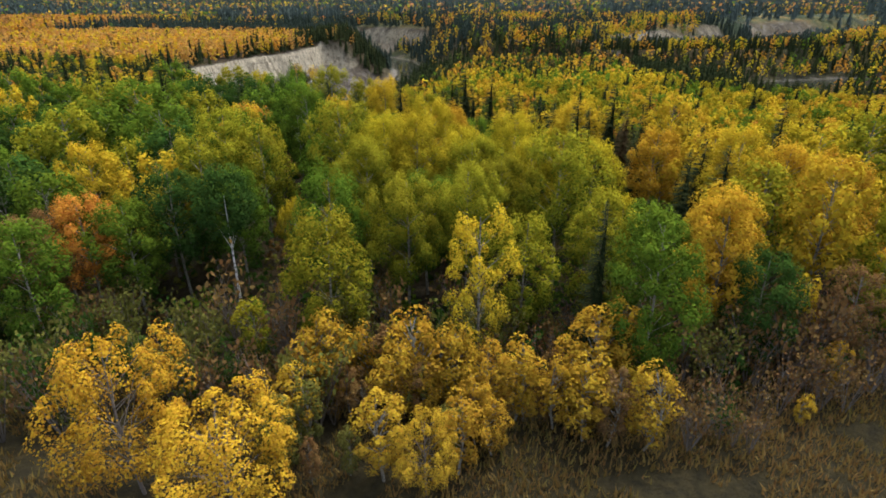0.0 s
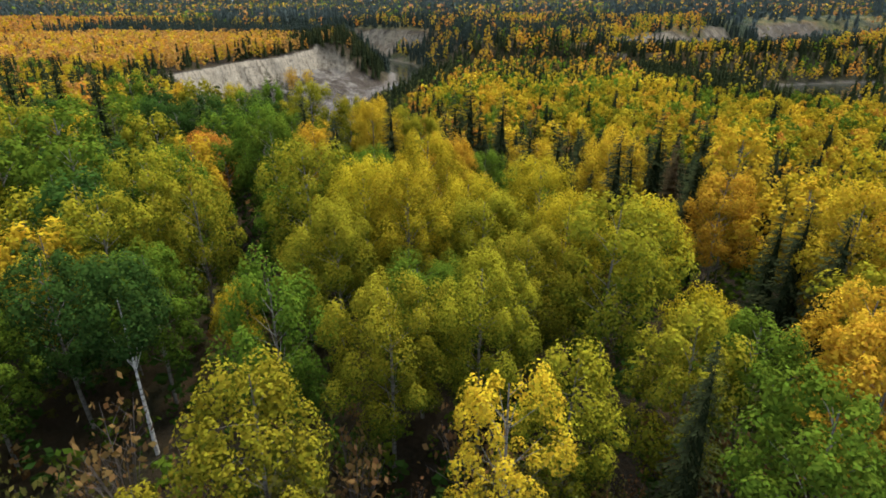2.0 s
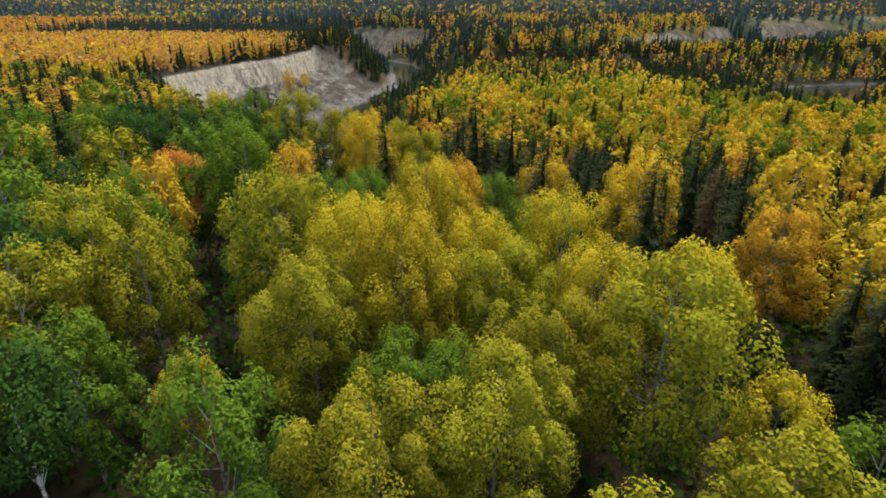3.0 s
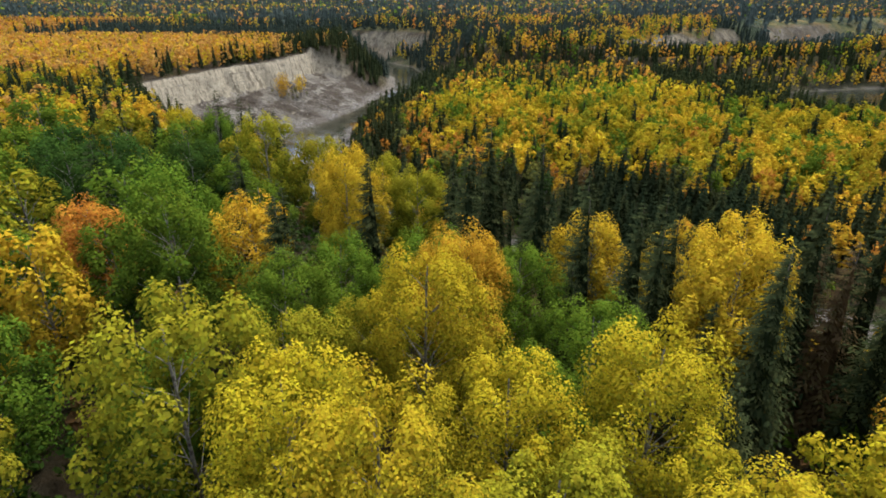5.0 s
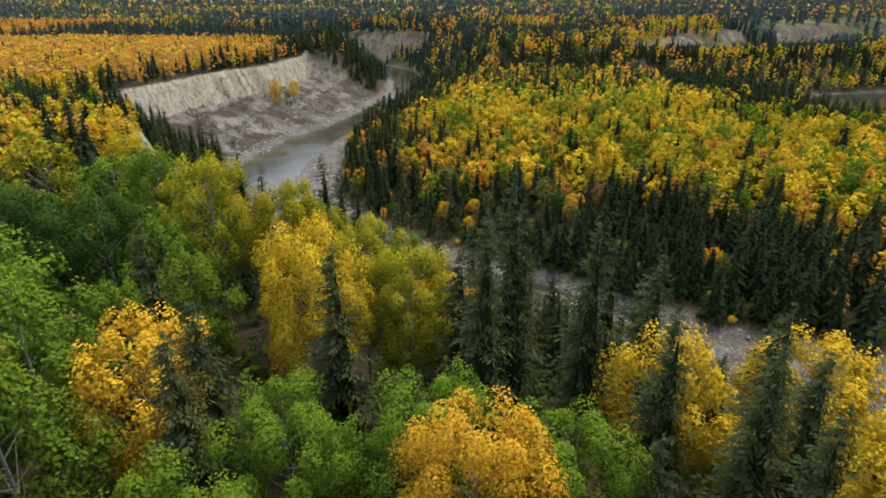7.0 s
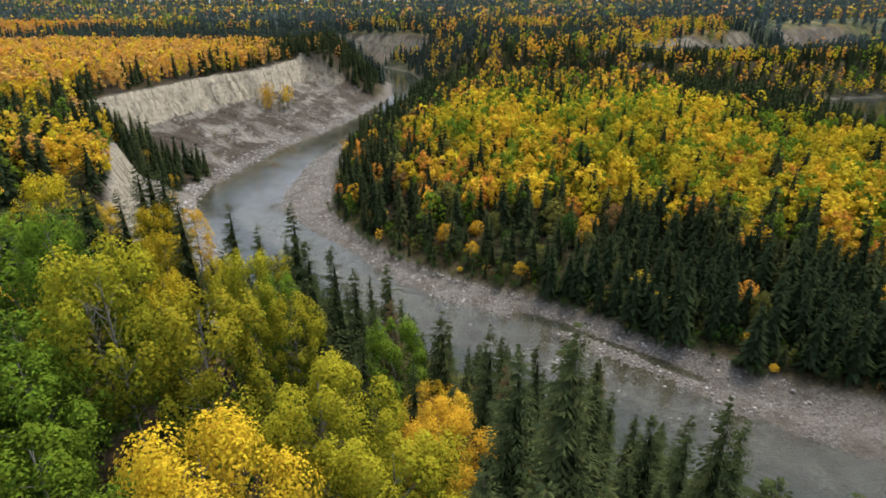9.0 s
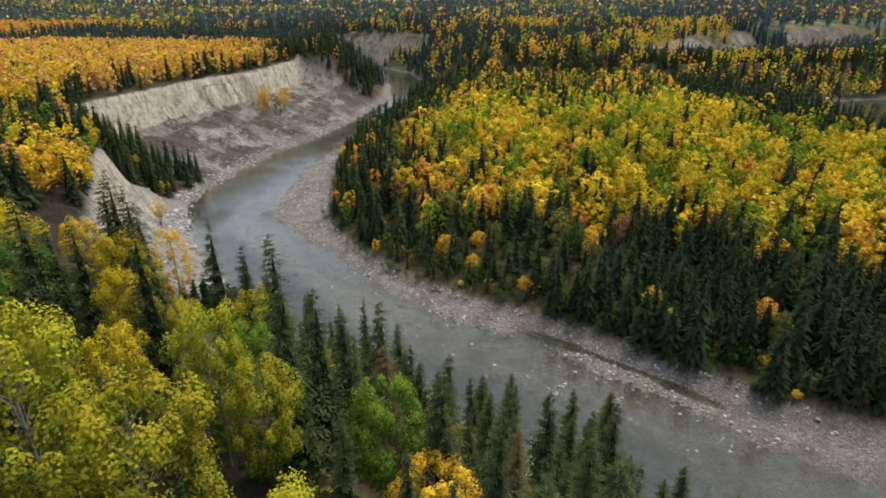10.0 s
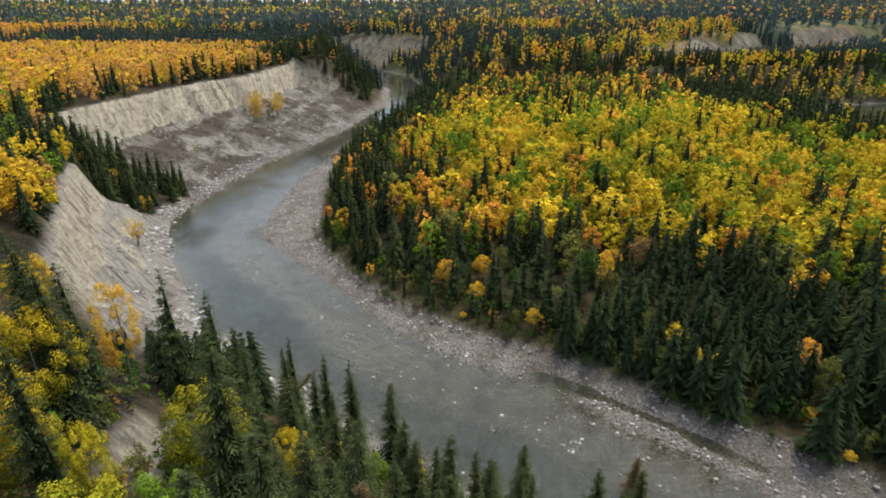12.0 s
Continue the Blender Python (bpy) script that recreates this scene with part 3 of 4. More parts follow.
def build_ground():
    gx = np.concatenate([-np.geomspace(4700, 340, 60), steps((-320, -180, 60), (-180, -60, 130), (-60, 90, 90), (90, 320, 46)), np.geomspace(340, 4700, 60)])
    gy = np.concatenate([steps((-400, 10, 20), (10, 150, 46), (150, 240, 60), (240, 480, 230), (480, 600, 70), (600, 1000, 80)), np.geomspace(1012, 4700, 90)])
    x, y = np.meshgrid(gx, gy)
    z, rock, gravel, wood, _, _ = land(x, y)
    far = np.hypot(x, y)
    z = z + ramp(far, 1300, 2200) * (5 + 6 * np.random.RandomState(5).rand(*z.shape)) * wood
    nx, ny = len(gx), len(gy)
    i = np.arange(nx * ny).reshape(ny, nx)
    faces = np.stack([i[:-1, :-1], i[:-1, 1:], i[1:, 1:], i[1:, :-1]], -1).reshape(-1, 4)
    me = mesh_of("ground", np.stack([x, y, z], -1).reshape(-1, 3), faces, GROUND)
    gz = np.hypot(np.gradient(z, gy, axis=0), np.gradient(z, gx, axis=1))
    scalar(me, "rock", np.clip(rock, 0, 1) * (1 - 0.5 * ramp(y, 620, 740)))
    scalar(me, "steep", ramp(gz + 0.2 * ripple(x, y, 6, 30), 1.0, 1.35))
    scalar(me, "pale", ramp(-y, -345, -325) * 0.85 + 0.4 * ramp(ripple(x, y, 12, 31), 0.1, 0.5) * ramp(y, 345, 360))
    scalar(me, "gravel", gravel * (1 - rock * 0.5) * (0.9 + 0.3 * ripple(x, y, 3, 37)).clip(0, 1))
    scalar(me, "turf", inside(x, y, TERRACE) * (1 - ramp(edge_distance(x, y, GREEN)[0] + 2 * ripple(x, y, 7, 36), 5, 9)) + 0.85 * (1 - ramp(y + 4 * ripple(x, y, 9, 44), 36, 46)) * (np.abs(x) < 90))
    scalar(me, "bed", ramp(-z, 0.05, 0.9) * (far < 1200))
    scalar(me, "distant", ramp(far, 500, 1000) * wood)
    me.polygons.foreach_set("use_smooth", np.ones(len(me.polygons), bool))
    tagged(new("ground", me), "wooded upland, bare pale bluffs and river gravel", "ground", kind="structure")


def build_water():
    gx, gy = steps((-360, -130, 30), (-130, 90, 140), (90, 620, 50)), steps((90, 160, 20), (160, 460, 180), (460, 910, 60))
    x, y = np.meshgrid(gx, gy)
    z = land(x, y)[0]
    i = np.arange(x.size).reshape(x.shape)
    faces = np.stack([i[:-1, :-1], i[:-1, 1:], i[1:, 1:], i[1:, :-1]], -1).reshape(-1, 4)
    me = mesh_of("river", np.stack([x, y, 0 * x], -1).reshape(-1, 3), faces, WATER)
    scalar(me, "depth", 1 - np.exp(-np.maximum(-z, 0) * 0.75))
    scalar(me, "riffle", 0.22 + 2.2 * ramp(ripple(x, y, 38, 22) - 0.7 * ramp(x, -5, 25) + 0.5 * ripple(x, y, 11, 27), 0.0, 0.9))
    tagged(new("river", me), "shallow grey-green river with riffles over gravel", "river", kind="structure")


build_ground()
build_water()

# ---- named trees: place, height, look ----
pick = random.Random(4)
TAKEN = []


def single(x, y, tall, kind, hue, wide=1.0):
    z = float(land(np.array([x]), np.array([y]))[0][0])
    if any(math.hypot(x - a, y - b) < (3.4 if kind in ("fine", "thin") else 1.8) for a, b, _ in TAKEN):
        return None
    if kind == "fine" and y < 50:
        kind = "full"
    if kind == "fine" and abs(x) < 12 and y < 122:
        kind = "hero"
    base = {"high": 17.0, "full": 17.0, "spread": 11.0, "fine": 17.0, "hero": 17.0, "thin": 17.0, "sapling": 7.0, "coarse": 15.0, "spruce": 17.0, "spruce_small": 16.0}[kind]
    s = max(0.3, (tall + 0.25) / base)
    if kind == "spruce":
        wide *= 1.08
    TAKEN.append((x, y, (1.6 if kind.startswith("spruce") else 2.5) * min(s, 1.0) * wide))
    return stand(kind, hue, pick.randrange(3), x, y, z, s, pick.uniform(0, 6.28), wide / max(s, 0.6) ** 0.6)


# measured trees: place, height of the top, look
ASPEN_TOPS = [
    (3.8, 42.2, 60.6, "thin", "yellow"), (-9.1, 43.7, 59.6, "fine", "lime"), (-21.3, 54.6, 60.4, "high", "dark"), (-2.8, 51.4, 60.6, "fine", "lime"), (15.7, 49.9, 59.3, "fine", "lime"),
    (20.3, 51.0, 57.9, "fine", "green"), (28.4, 52.7, 58.9, "fine", "gold"), (-22.3, 60.4, 61.2, "fine", "green"), (-27.9, 57.6, 59.7, "fine", "dark"),
    (-30.9, 53.0, 59.9, "fine", "green"), (7.2, 60.0, 60.3, "fine", "lime"), (11.4, 65.5, 61.0, "fine", "limey"), (19.5, 69.5, 59.4, "fine", "limey"),
    (-27.2, 73.0, 63.0, "fine", "lime"), (-0.8, 81.2, 62.4, "fine", "limey"), (-6.5, 71.0, 62.2, "fine", "limey"), (-8.0, 62.8, 61.8, "fine", "lime"),
    (-1.0, 58.1, 58.6, "fine", "green"), (30.5, 77.4, 59.4, "fine", "gold"), (6.0, 92.6, 59.8, "fine", "green"), (20.6, 87.4, 61.0, "fine", "yellow"),
]
INNER_TOPS = [
    (9.9, 73.8, 61.7, "fine", "limey"), (-2.5, 67.7, 62.9, "fine", "limey"), (-11.0, 87.6, 61.6, "fine", "green"), (-20.9, 92.0, 62.6, "fine", "green"),
    (1.3, 90.5, 60.3, "fine", "gold"), (-1.2, 95.3, 60.2, "fine", "green"), (-8.4, 95.1, 59.8, "fine", "green"), (-13.0, 131.5, 54.6, "fine", "lime"),
    (14.0, 101.0, 57.5, "fine", "yellow"), (-17.8, 135.0, 55.2, "fine", "lime"), (-32.3, 133.0, 59.2, "fine", "green"), (-15.4, 121.0, 58.4, "fine", "lime"),
    (-6.8, 114.5, 60.0, "fine", "lime"), (-0.9, 120.6, 52.1, "fine", "gold"), (-9.8, 107.5, 62.0, "fine", "yellow"), (-2.6, 110.0, 59.5, "fine", "lime"),
    (-17.3, 98.3, 60.9, "fine", "gold"), (-30.7, 147.0, 53.9, "fine", "limey"), (17.5, 98.5, 56.5, "fine", "limey"), (-20.5, 112.0, 60.0, "fine", "green"),
]
SPRUCE_TOPS = [
    (19.8, 81.2, 62.7, "spruce", ""), (22.5, 85.0, 60.5, "spruce", ""), (15.5, 76.0, 57.0, "spruce", ""), (12.6, 98.0, 60.0, "spruce", ""), (15.8, 94.0, 58.5, "spruce", ""),
    (29.0, 88.0, 60.0, "spruce", "brown"), (7.2, 96.0, 55.0, "spruce", "brown"), (33.2, 90.8, 62.2, "spruce", ""), (26.0, 94.0, 59.0, "spruce", ""), (14.5, 106.0, 57.0, "spruce", ""), (1.0, 107.0, 58.0, "spruce", ""),
    (-6.7, 102.0, 62.2, "spruce", ""), (9.3, 103.4, 63.2, "spruce", ""), (5.0, 110.5, 61.0, "spruce", ""), (2.4, 102.9, 60.5, "spruce", ""),
    (-19.9, 106.0, 62.3, "spruce", ""), (-13.4, 94.6, 61.0, "spruce", ""), (20.4, 100.7, 56.5, "spruce", ""), (-11.2, 157.0, 36.0, "spruce", ""), (-7.6, 153.5, 38.5, "spruce", "brown"),
    (5.9, 143.0, 43.0, "spruce", ""), (10.9, 148.2, 38.5, "spruce", ""), (0.4, 165.5, 26.8, "spruce", ""), (19.9, 152.9, 33.3, "spruce", ""), (21.7, 136.7, 36.0, "spruce", ""),
    (-4.1, 173.3, 23.0, "spruce", ""), (-23.0, 187.5, 23.8, "spruce", ""), (-37.6, 194.0, 19.3, "spruce", ""), (-52.9, 202.0, 21.5, "spruce", ""), (-34.0, 185.0, 25.0, "spruce", ""),
]
for x, y, top, kind, hue in ASPEN_TOPS + INNER_TOPS + SPRUCE_TOPS:
    single(x, y, top - float(land(np.array([x]), np.array([y]))[0][0]), kind, hue, 0.72 if y > 128 and kind == "fine" else 1.0)

# further trees: place, height, look
CLEARING_EDGE = [
    (17.5, 40.4, 17.0, "fine", "green"),
    (26.1, 47.7, 17.0, "fine", "gold"),
    (28.9, 44.1, 12.5, "fine", "dark"),
    (-26.2, 56.0, 17.0, "fine", "dark"),
    (-29.5, 54.2, 17.0, "fine", "green"),
    (-35.9, 53.9, 14.0, "fine", "orange"),
    (-39.6, 51.8, 13.0, "fine", "rust"),
    (-40.4, 64.5, 16.0, "fine", "yellow"),
    (33.0, 44.7, 10.0, "sapling", "yellow"),
    (36.2, 43.4, 11.0, "thin", "rust"),
]
MIDDLE_ASPENS = [
    (35.2, 64.7, 18.0, "fine", "yellow"),
    (39.6, 62.5, 18.0, "fine", "gold"),
    (43.1, 59.2, 18.0, "fine", "gold"),
    (30.8, 76.0, 17.0, "fine", "yellow"),
    (-24.4, 99.2, 17.0, "fine", "green"),
    (-22.8, 90.2, 17.0, "fine", "lime"),
]
INNER_ASPENS = [
    (22.4, 90.7, 17.0, "fine", "yellow"),
    (25.3, 89.9, 17.0, "fine", "limey"),
    (-33.2, 101.7, 15.0, "fine", "orange"),
    (-39.9, 119.4, 18.0, "fine", "dark"),
    (-43.6, 116.3, 18.0, "fine", "dark"),
    (-29.7, 117.7, 18.0, "fine", "dark"),
    (-25.2, 118.3, 17.0, "fine", "green"),
    (24.3, 84.2, 16.0, "fine", "limey"),
]
EDGE_ASPENS = [
    (-29.7, 132.9, 17.0, "fine", "green"),
    (-22.8, 123.7, 17.0, "fine", "lime"),
    (-1.2, 131.9, 12.0, "fine", "gold"),
    (-0.8, 148.4, 13.0, "fine", "olive"),
    (-73.9, 205.6, 16.0, "fine", "yellow"),
    (-41.6, 177.6, 15.0, "thin", "gold"),
    (-47.0, 154.6, 17.0, "fine", "limey"),
    (-37.6, 159.0, 15.0, "fine", "limey"),
    (-24.9, 145.8, 14.0, "fine", "limey", 0.62),
    (-45.3, 179.7, 7.0, "sapling", "orange"),
    (-15.5, 179.0, 9.0, "sapling", "yellow"),
    (-26.4, 173.1, 6.0, "sapling", "yellow"),
    (-4.2, 179.1, 10.0, "sapling", "limey"),
]
NEAR_SPRUCES = [
    (-49.6, 105.3, 19.0, "spruce", ""),
    (-71.3, 141.2, 19.0, "spruce", ""),
    (-79.5, 142.5, 18.0, "spruce", ""),
    (-73.2, 123.2, 18.0, "spruce", ""),
    (-96.3, 151.9, 18.0, "spruce", ""),
    (31.1, 65.0, 17.0, "spruce", ""),
    (32.1, 61.4, 17.0, "spruce", ""),
    (-6.7, 102.9, 19.0, "spruce", ""),
    (-13.8, 98.2, 17.0, "spruce", ""),
    (19.5, 95.7, 14.0, "spruce", ""),
    (31.6, 187.6, 9.0, "spruce", "brown"),
    (27.2, 89.6, 17.0, "spruce", ""),
]
SLOPE_SPRUCES = [
    (-11.4, 141.9, 19.0, "spruce", ""),
    (-10.4, 147.5, 15.0, "spruce", ""),
    (-6.7, 148.6, 18.0, "spruce", ""),
    (-5.6, 175.1, 15.0, "spruce", ""),
    (0.5, 170.2, 16.0, "spruce", ""),
    (5.5, 171.6, 17.0, "spruce", ""),
    (11.4, 180.3, 17.0, "spruce", ""),
    (20.8, 174.5, 16.0, "spruce", ""),
    (27.9, 176.9, 17.0, "spruce", ""),
    (24.2, 174.0, 15.0, "spruce", ""),
    (33.4, 159.8, 15.0, "spruce", ""),
    (-6.2, 145.9, 17.0, "spruce", "brown"),
    (-12.3, 135.8, 18.0, "spruce", ""),
    (-43.6, 168.1, 16.0, "spruce", ""),
    (-39.9, 168.0, 17.0, "spruce", ""),
    (10.1, 146.1, 12.0, "spruce", ""),
    (-36.5, 180.7, 18.0, "spruce", ""),
    (-34.8, 188.6, 18.0, "spruce", ""),
    (-32.3, 189.6, 17.0, "spruce", ""),
    (-38.7, 161.8, 18.0, "spruce", ""),
    (-36.5, 160.7, 17.0, "spruce", ""),
    (-6.7, 176.3, 14.0, "spruce", ""),
    (6.6, 176.0, 13.0, "spruce", ""),
]
GULLY_SPRUCES = [
    (-116, 322.5, 9.0, "spruce_small", ""), (-119, 320.5, 11.0, "spruce_small", ""), (-122, 322, 13.0, "spruce_small", ""), (-125, 319.5, 14.0, "spruce_small", ""),
    (-128, 322.5, 16.0, "spruce_small", ""), (-131, 320, 16.0, "spruce_small", ""), (-134, 324, 15.0, "spruce_small", ""), (-124, 326, 12.0, "spruce_small", ""),
    (-130, 327, 14.0, "spruce_small", ""), (-138, 327, 15.0, "spruce_small", ""), (-119, 326, 9.0, "spruce_small", ""),
    (-112.5, 321, 7.0, "sapling", "gold"), (-113.5, 318.5, 7.0, "sapling", "gold"),
    (-121, 311, 5.0, "sapling", "olive"), (-124, 313, 5.0, "sapling", "olive"), (-127, 309, 5.0, "sapling", "olive"),
]
TERRACE_TREES = [
    (21.4, 235.9, 6.0, "coarse", "gold"),
    (8.3, 247.3, 7.0, "coarse", "gold"),
    (51.2, 224.0, 8.0, "coarse", "yellow"),
    (53.9, 219.3, 9.0, "coarse", "yellow"),
    (74.6, 214.8, 9.0, "coarse", "orange"),
    (69.3, 202.6, 8.0, "coarse", "gold"),
    (11.7, 242.2, 5.0, "coarse", "gold"),
    (0.3, 256.3, 9.0, "coarse", "gold"),
    (-35.9, 295.5, 5.0, "coarse", "gold"),
    (-21.9, 283.9, 9.0, "coarse", "gold"),
    (10.5, 260.4, 12.0, "coarse", "gold"),
    (-25.4, 475.3, 10.0, "coarse", "orange"),
    (41.2, 259.7, 13.0, "coarse", "gold"),
    (46.2, 258.5, 13.0, "coarse", "gold"),
    (52.7, 254.9, 13.0, "coarse", "rust"),
    (71.1, 193.0, 5.0, "coarse", "gold"),
    (-42.6, 312.8, 9.0, "coarse", "orange"),
    (-45.3, 426.8, 9.0, "coarse", "olive"),
    (-45.6, 355.9, 11.0, "coarse", "olive"),
    (58.8, 216.6, 9.0, "coarse", "gold"),
    (92.8, 240.0, 14.0, "coarse", "green"),
    (27.8, 243.9, 11.0, "coarse", "olive"),
    (4.5, 242.1, 4.0, "coarse", "gold"),
]

for row in CLEARING_EDGE + MIDDLE_ASPENS + INNER_ASPENS + EDGE_ASPENS + NEAR_SPRUCES + SLOPE_SPRUCES + GULLY_SPRUCES + TERRACE_TREES:
    single(*row)


# ---- the woods: hundreds of trees by stretch of ground ----
def scatter(x0, x1, y0, y1, gap, seed):
    rng = np.random.RandomState(seed)
    x, y = np.meshgrid(np.arange(x0, x1, gap), np.arange(y0, y1, gap))
    x = (x + rng.uniform(-0.42, 0.42, x.shape) * gap).ravel()
    y = (y + rng.uniform(-0.42, 0.42, y.shape) * gap).ravel()
    return x, y


def weigh(r, table):
    for name, share in table:
        r -= share
        if r <= 0:
            return name
    return table[-1][0]


def near_woods():
    """Fills the upland and the bank round the named trees. The nearest stay single trees, the rest are joined."""
    x, y = scatter(-95, 100, 36, 232, 5.2, 11)
    z, rock, gravel, wood, dge, d = land(x, y)
    bend = ripple(x, y, 40, 40)
    found = []
    for px, py, pz, rk, gr, wd, gn in zip(x, y, z, rock, gravel, wood, bend):
        px, py, pz = float(px), float(py), float(pz)
        r, q, s = pick.random(), pick.random(), pick.uniform(0.82, 1.08)
        if pz < 1.2 or rk > 0.4 or gr > 0.6 or wd < 0.5 or abs(px) > 26 + 0.72 * py:
            continue
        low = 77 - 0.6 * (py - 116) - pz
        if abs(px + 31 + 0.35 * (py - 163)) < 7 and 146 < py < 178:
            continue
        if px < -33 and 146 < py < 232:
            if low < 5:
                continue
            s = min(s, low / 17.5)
        if py < 43 - 0.05 * px and abs(px) < 60 or -32 < px < -14 and py < 56:
            continue
        spruce = r < 0.06 + 0.16 * (py > 84) + 0.5 * (pz < 36) + 0.15 * (pz < 20) + 0.3 * (px > 8 and py > 84) + 0.8 * (px > -2 and py > 108) + 0.45 * (px < -26 and py > 138)
        if any(math.hypot(px - a, py - b) < c + (1.3 if spruce else 3.3 if abs(px) < 24 and py < 128 else 2.6) for a, b, c in TAKEN):
            continue
        TAKEN.append((px, py, 1.3 if spruce else 2.0))
        if px < -30:
            table = [("green", 0.45), ("lime", 0.22), ("dark", 0.22), ("yellow", 0.11)]
        elif px > 22 + 4 * gn and py > 55:
            table = [("yellow", 0.42), ("limey", 0.3), ("gold", 0.18), ("lime", 0.1)]
        elif 76 < py < 128:
            table = [("green", 0.55), ("lime", 0.3), ("limey", 0.15)]
        else:
            table = [("lime", 0.45), ("limey", 0.3), ("green", 0.2), ("yellow", 0.05)]
        away = abs(px) + 0.25 * max(0, py - 140)
        found.append((away, spruce, px, py, pz, s, weigh(q, table), r * 6.28, q))
    found.sort()
    count, rest = [0, 0], []
    for away, spruce, px, py, pz, s, hue, turn, q in found:
        count[spruce] += 1
        if count[spruce] > (150 if spruce else 190):
            rest.append((px, py, pz, spruce, s, hue))
        elif spruce:
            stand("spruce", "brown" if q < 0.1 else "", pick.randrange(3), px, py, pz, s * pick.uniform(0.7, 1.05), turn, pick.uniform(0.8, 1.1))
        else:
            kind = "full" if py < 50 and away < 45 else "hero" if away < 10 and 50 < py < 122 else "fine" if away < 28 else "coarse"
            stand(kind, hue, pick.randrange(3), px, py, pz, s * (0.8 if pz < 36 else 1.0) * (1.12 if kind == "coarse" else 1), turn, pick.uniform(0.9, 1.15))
    rx, ry, rz = (np.array([r[k] for r in rest]) for k in range(3))
    con = np.array([r[3] for r in rest])
    rng = np.random.RandomState(61)
    tint = np.array([np.array(HUES[r[5]][0]) * 0.4 + np.array(HUES[r[5]][1]) * 0.6 if not r[3] else np.array(SPRUCE) for r in rest])
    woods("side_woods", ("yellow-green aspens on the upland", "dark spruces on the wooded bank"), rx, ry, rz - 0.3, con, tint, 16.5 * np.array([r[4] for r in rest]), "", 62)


# ---- distant woods, joined by stretch ----
def patterns(seed):
    """Plain low trees to be repeated: a crown of loose leaf clumps, or whorls of boughs."""
    rng = np.random.RandomState(seed)
    out = {k: [] for k in ("broad", "broad_far", "broad_dist", "conifer", "conifer_far", "conifer_dist")}
    for k in range(5):
        for name, clumps, per, puff, size in (("broad", 14, 15, 0.078, 0.034), ("broad_far", 7, 5, 0.085, 0.06), ("broad_dist", 4, 1, 0.1, 0.12)):
            _, pts, way, _ = crown_points(rng, 0.93, 0.22, 0.205, clumps, per, puff)
            mid = pts.reshape(clumps, per, 3).mean(1)
            fill = np.repeat(mid, 4, 0) + rng.normal(size=(4 * clumps, 3)) * puff * 0.35
            sizes = np.concatenate([np.full((len(pts), 1), size), np.full((len(fill), 1), puff * 0.62)])
            out[name].append(leaves(np.vstack([pts, fill]), sizes, rng, np.vstack([way, fill - mid.mean(0) + (0, 0, 0.1)])))
        for name, whorls, arms, w in (("conifer", 13, 9, 0.036), ("conifer_far", 6, 4, 0.055), ("conifer_dist", 3, 3, 0.10)):
            v = [np.array(q) for q in dark_heart(1.0, 0.1, 0.08)]
            for i in range(whorls):
                h = i / whorls
                for j in range(arms):
                    a, ln = rng.uniform(0, 6.28), 0.185 * (1 - h) ** 0.68 * rng.uniform(0.75, 1.2) + 0.012
                    o, s = np.array((math.cos(a), math.sin(a), 0)), np.array((-math.sin(a), math.cos(a), 0))
                    root = np.array((0, 0, 0.06 + 0.94 * h + 0.45 / whorls))
                    tip = root + o * ln + (0, 0, -0.45 / whorls - 0.3 * ln)
                    knee = (root + tip) / 2 + (0, 0, 0.01)
                    v += [root, knee + s * w * (1 - 0.7 * h), tip, knee - s * w * (1 - 0.7 * h)]
            v = np.array(v)
            out[name].append((v, np.arange(len(v)).reshape(-1, 4)))
    return out


PATTERNS = patterns(77)


def woods(name, label, x, y, z, conifer, tints, tall, detail, seed):
    """One joined stretch of wood, broad-leaved trees and conifers as two meshes."""
    rng = np.random.RandomState(seed)
    for part, chosen in (("broad", ~conifer), ("conifer", conifer)):
        vs, fs, ts, n = [], [], [], 0
        for i in np.nonzero(chosen)[0]:
            v, f = PATTERNS[part + detail][rng.randint(5)]
            a, s = rng.uniform(0, 6.28), tall[i]
            c, d = math.cos(a), math.sin(a)
            w = s * rng.uniform(0.95, 1.4)
            vs.append(np.stack([(v[:, 0] * c - v[:, 1] * d) * w + x[i], (v[:, 0] * d + v[:, 1] * c) * w + y[i], v[:, 2] * s + z[i]], 1))
            fs.append(f + n)
            n += len(v)
            ts.append(np.tile(tints[i], (len(v), 1)))
        if vs:
            me = mesh_of(name, np.vstack(vs), np.vstack(fs), LEAF if part == "broad" else NEEDLE, np.vstack(ts))
            tagged(new(name, me), label[part == "conifer"], "woods", kind="stuff")


def pick_tints(rng, n, conifer, table):
    names = [t for t, _ in table]
    share = np.array([s for _, s in table])
    k = rng.choice(len(names), n, p=share / share.sum())
    low, high = np.array([HUES[t][0] for t in names]), np.array([HUES[t][1] for t in names])
    f = rng.uniform(0.45, 1, (n, 1))
    c = low[k] * (1 - f) + high[k] * f
    g = rng.uniform(0, 1, (n, 1)) ** 2
    return np.where(conifer[:, None], np.array(SPRUCE) * (1 - g) + np.array(SPRUCE_PALE) * g, c)


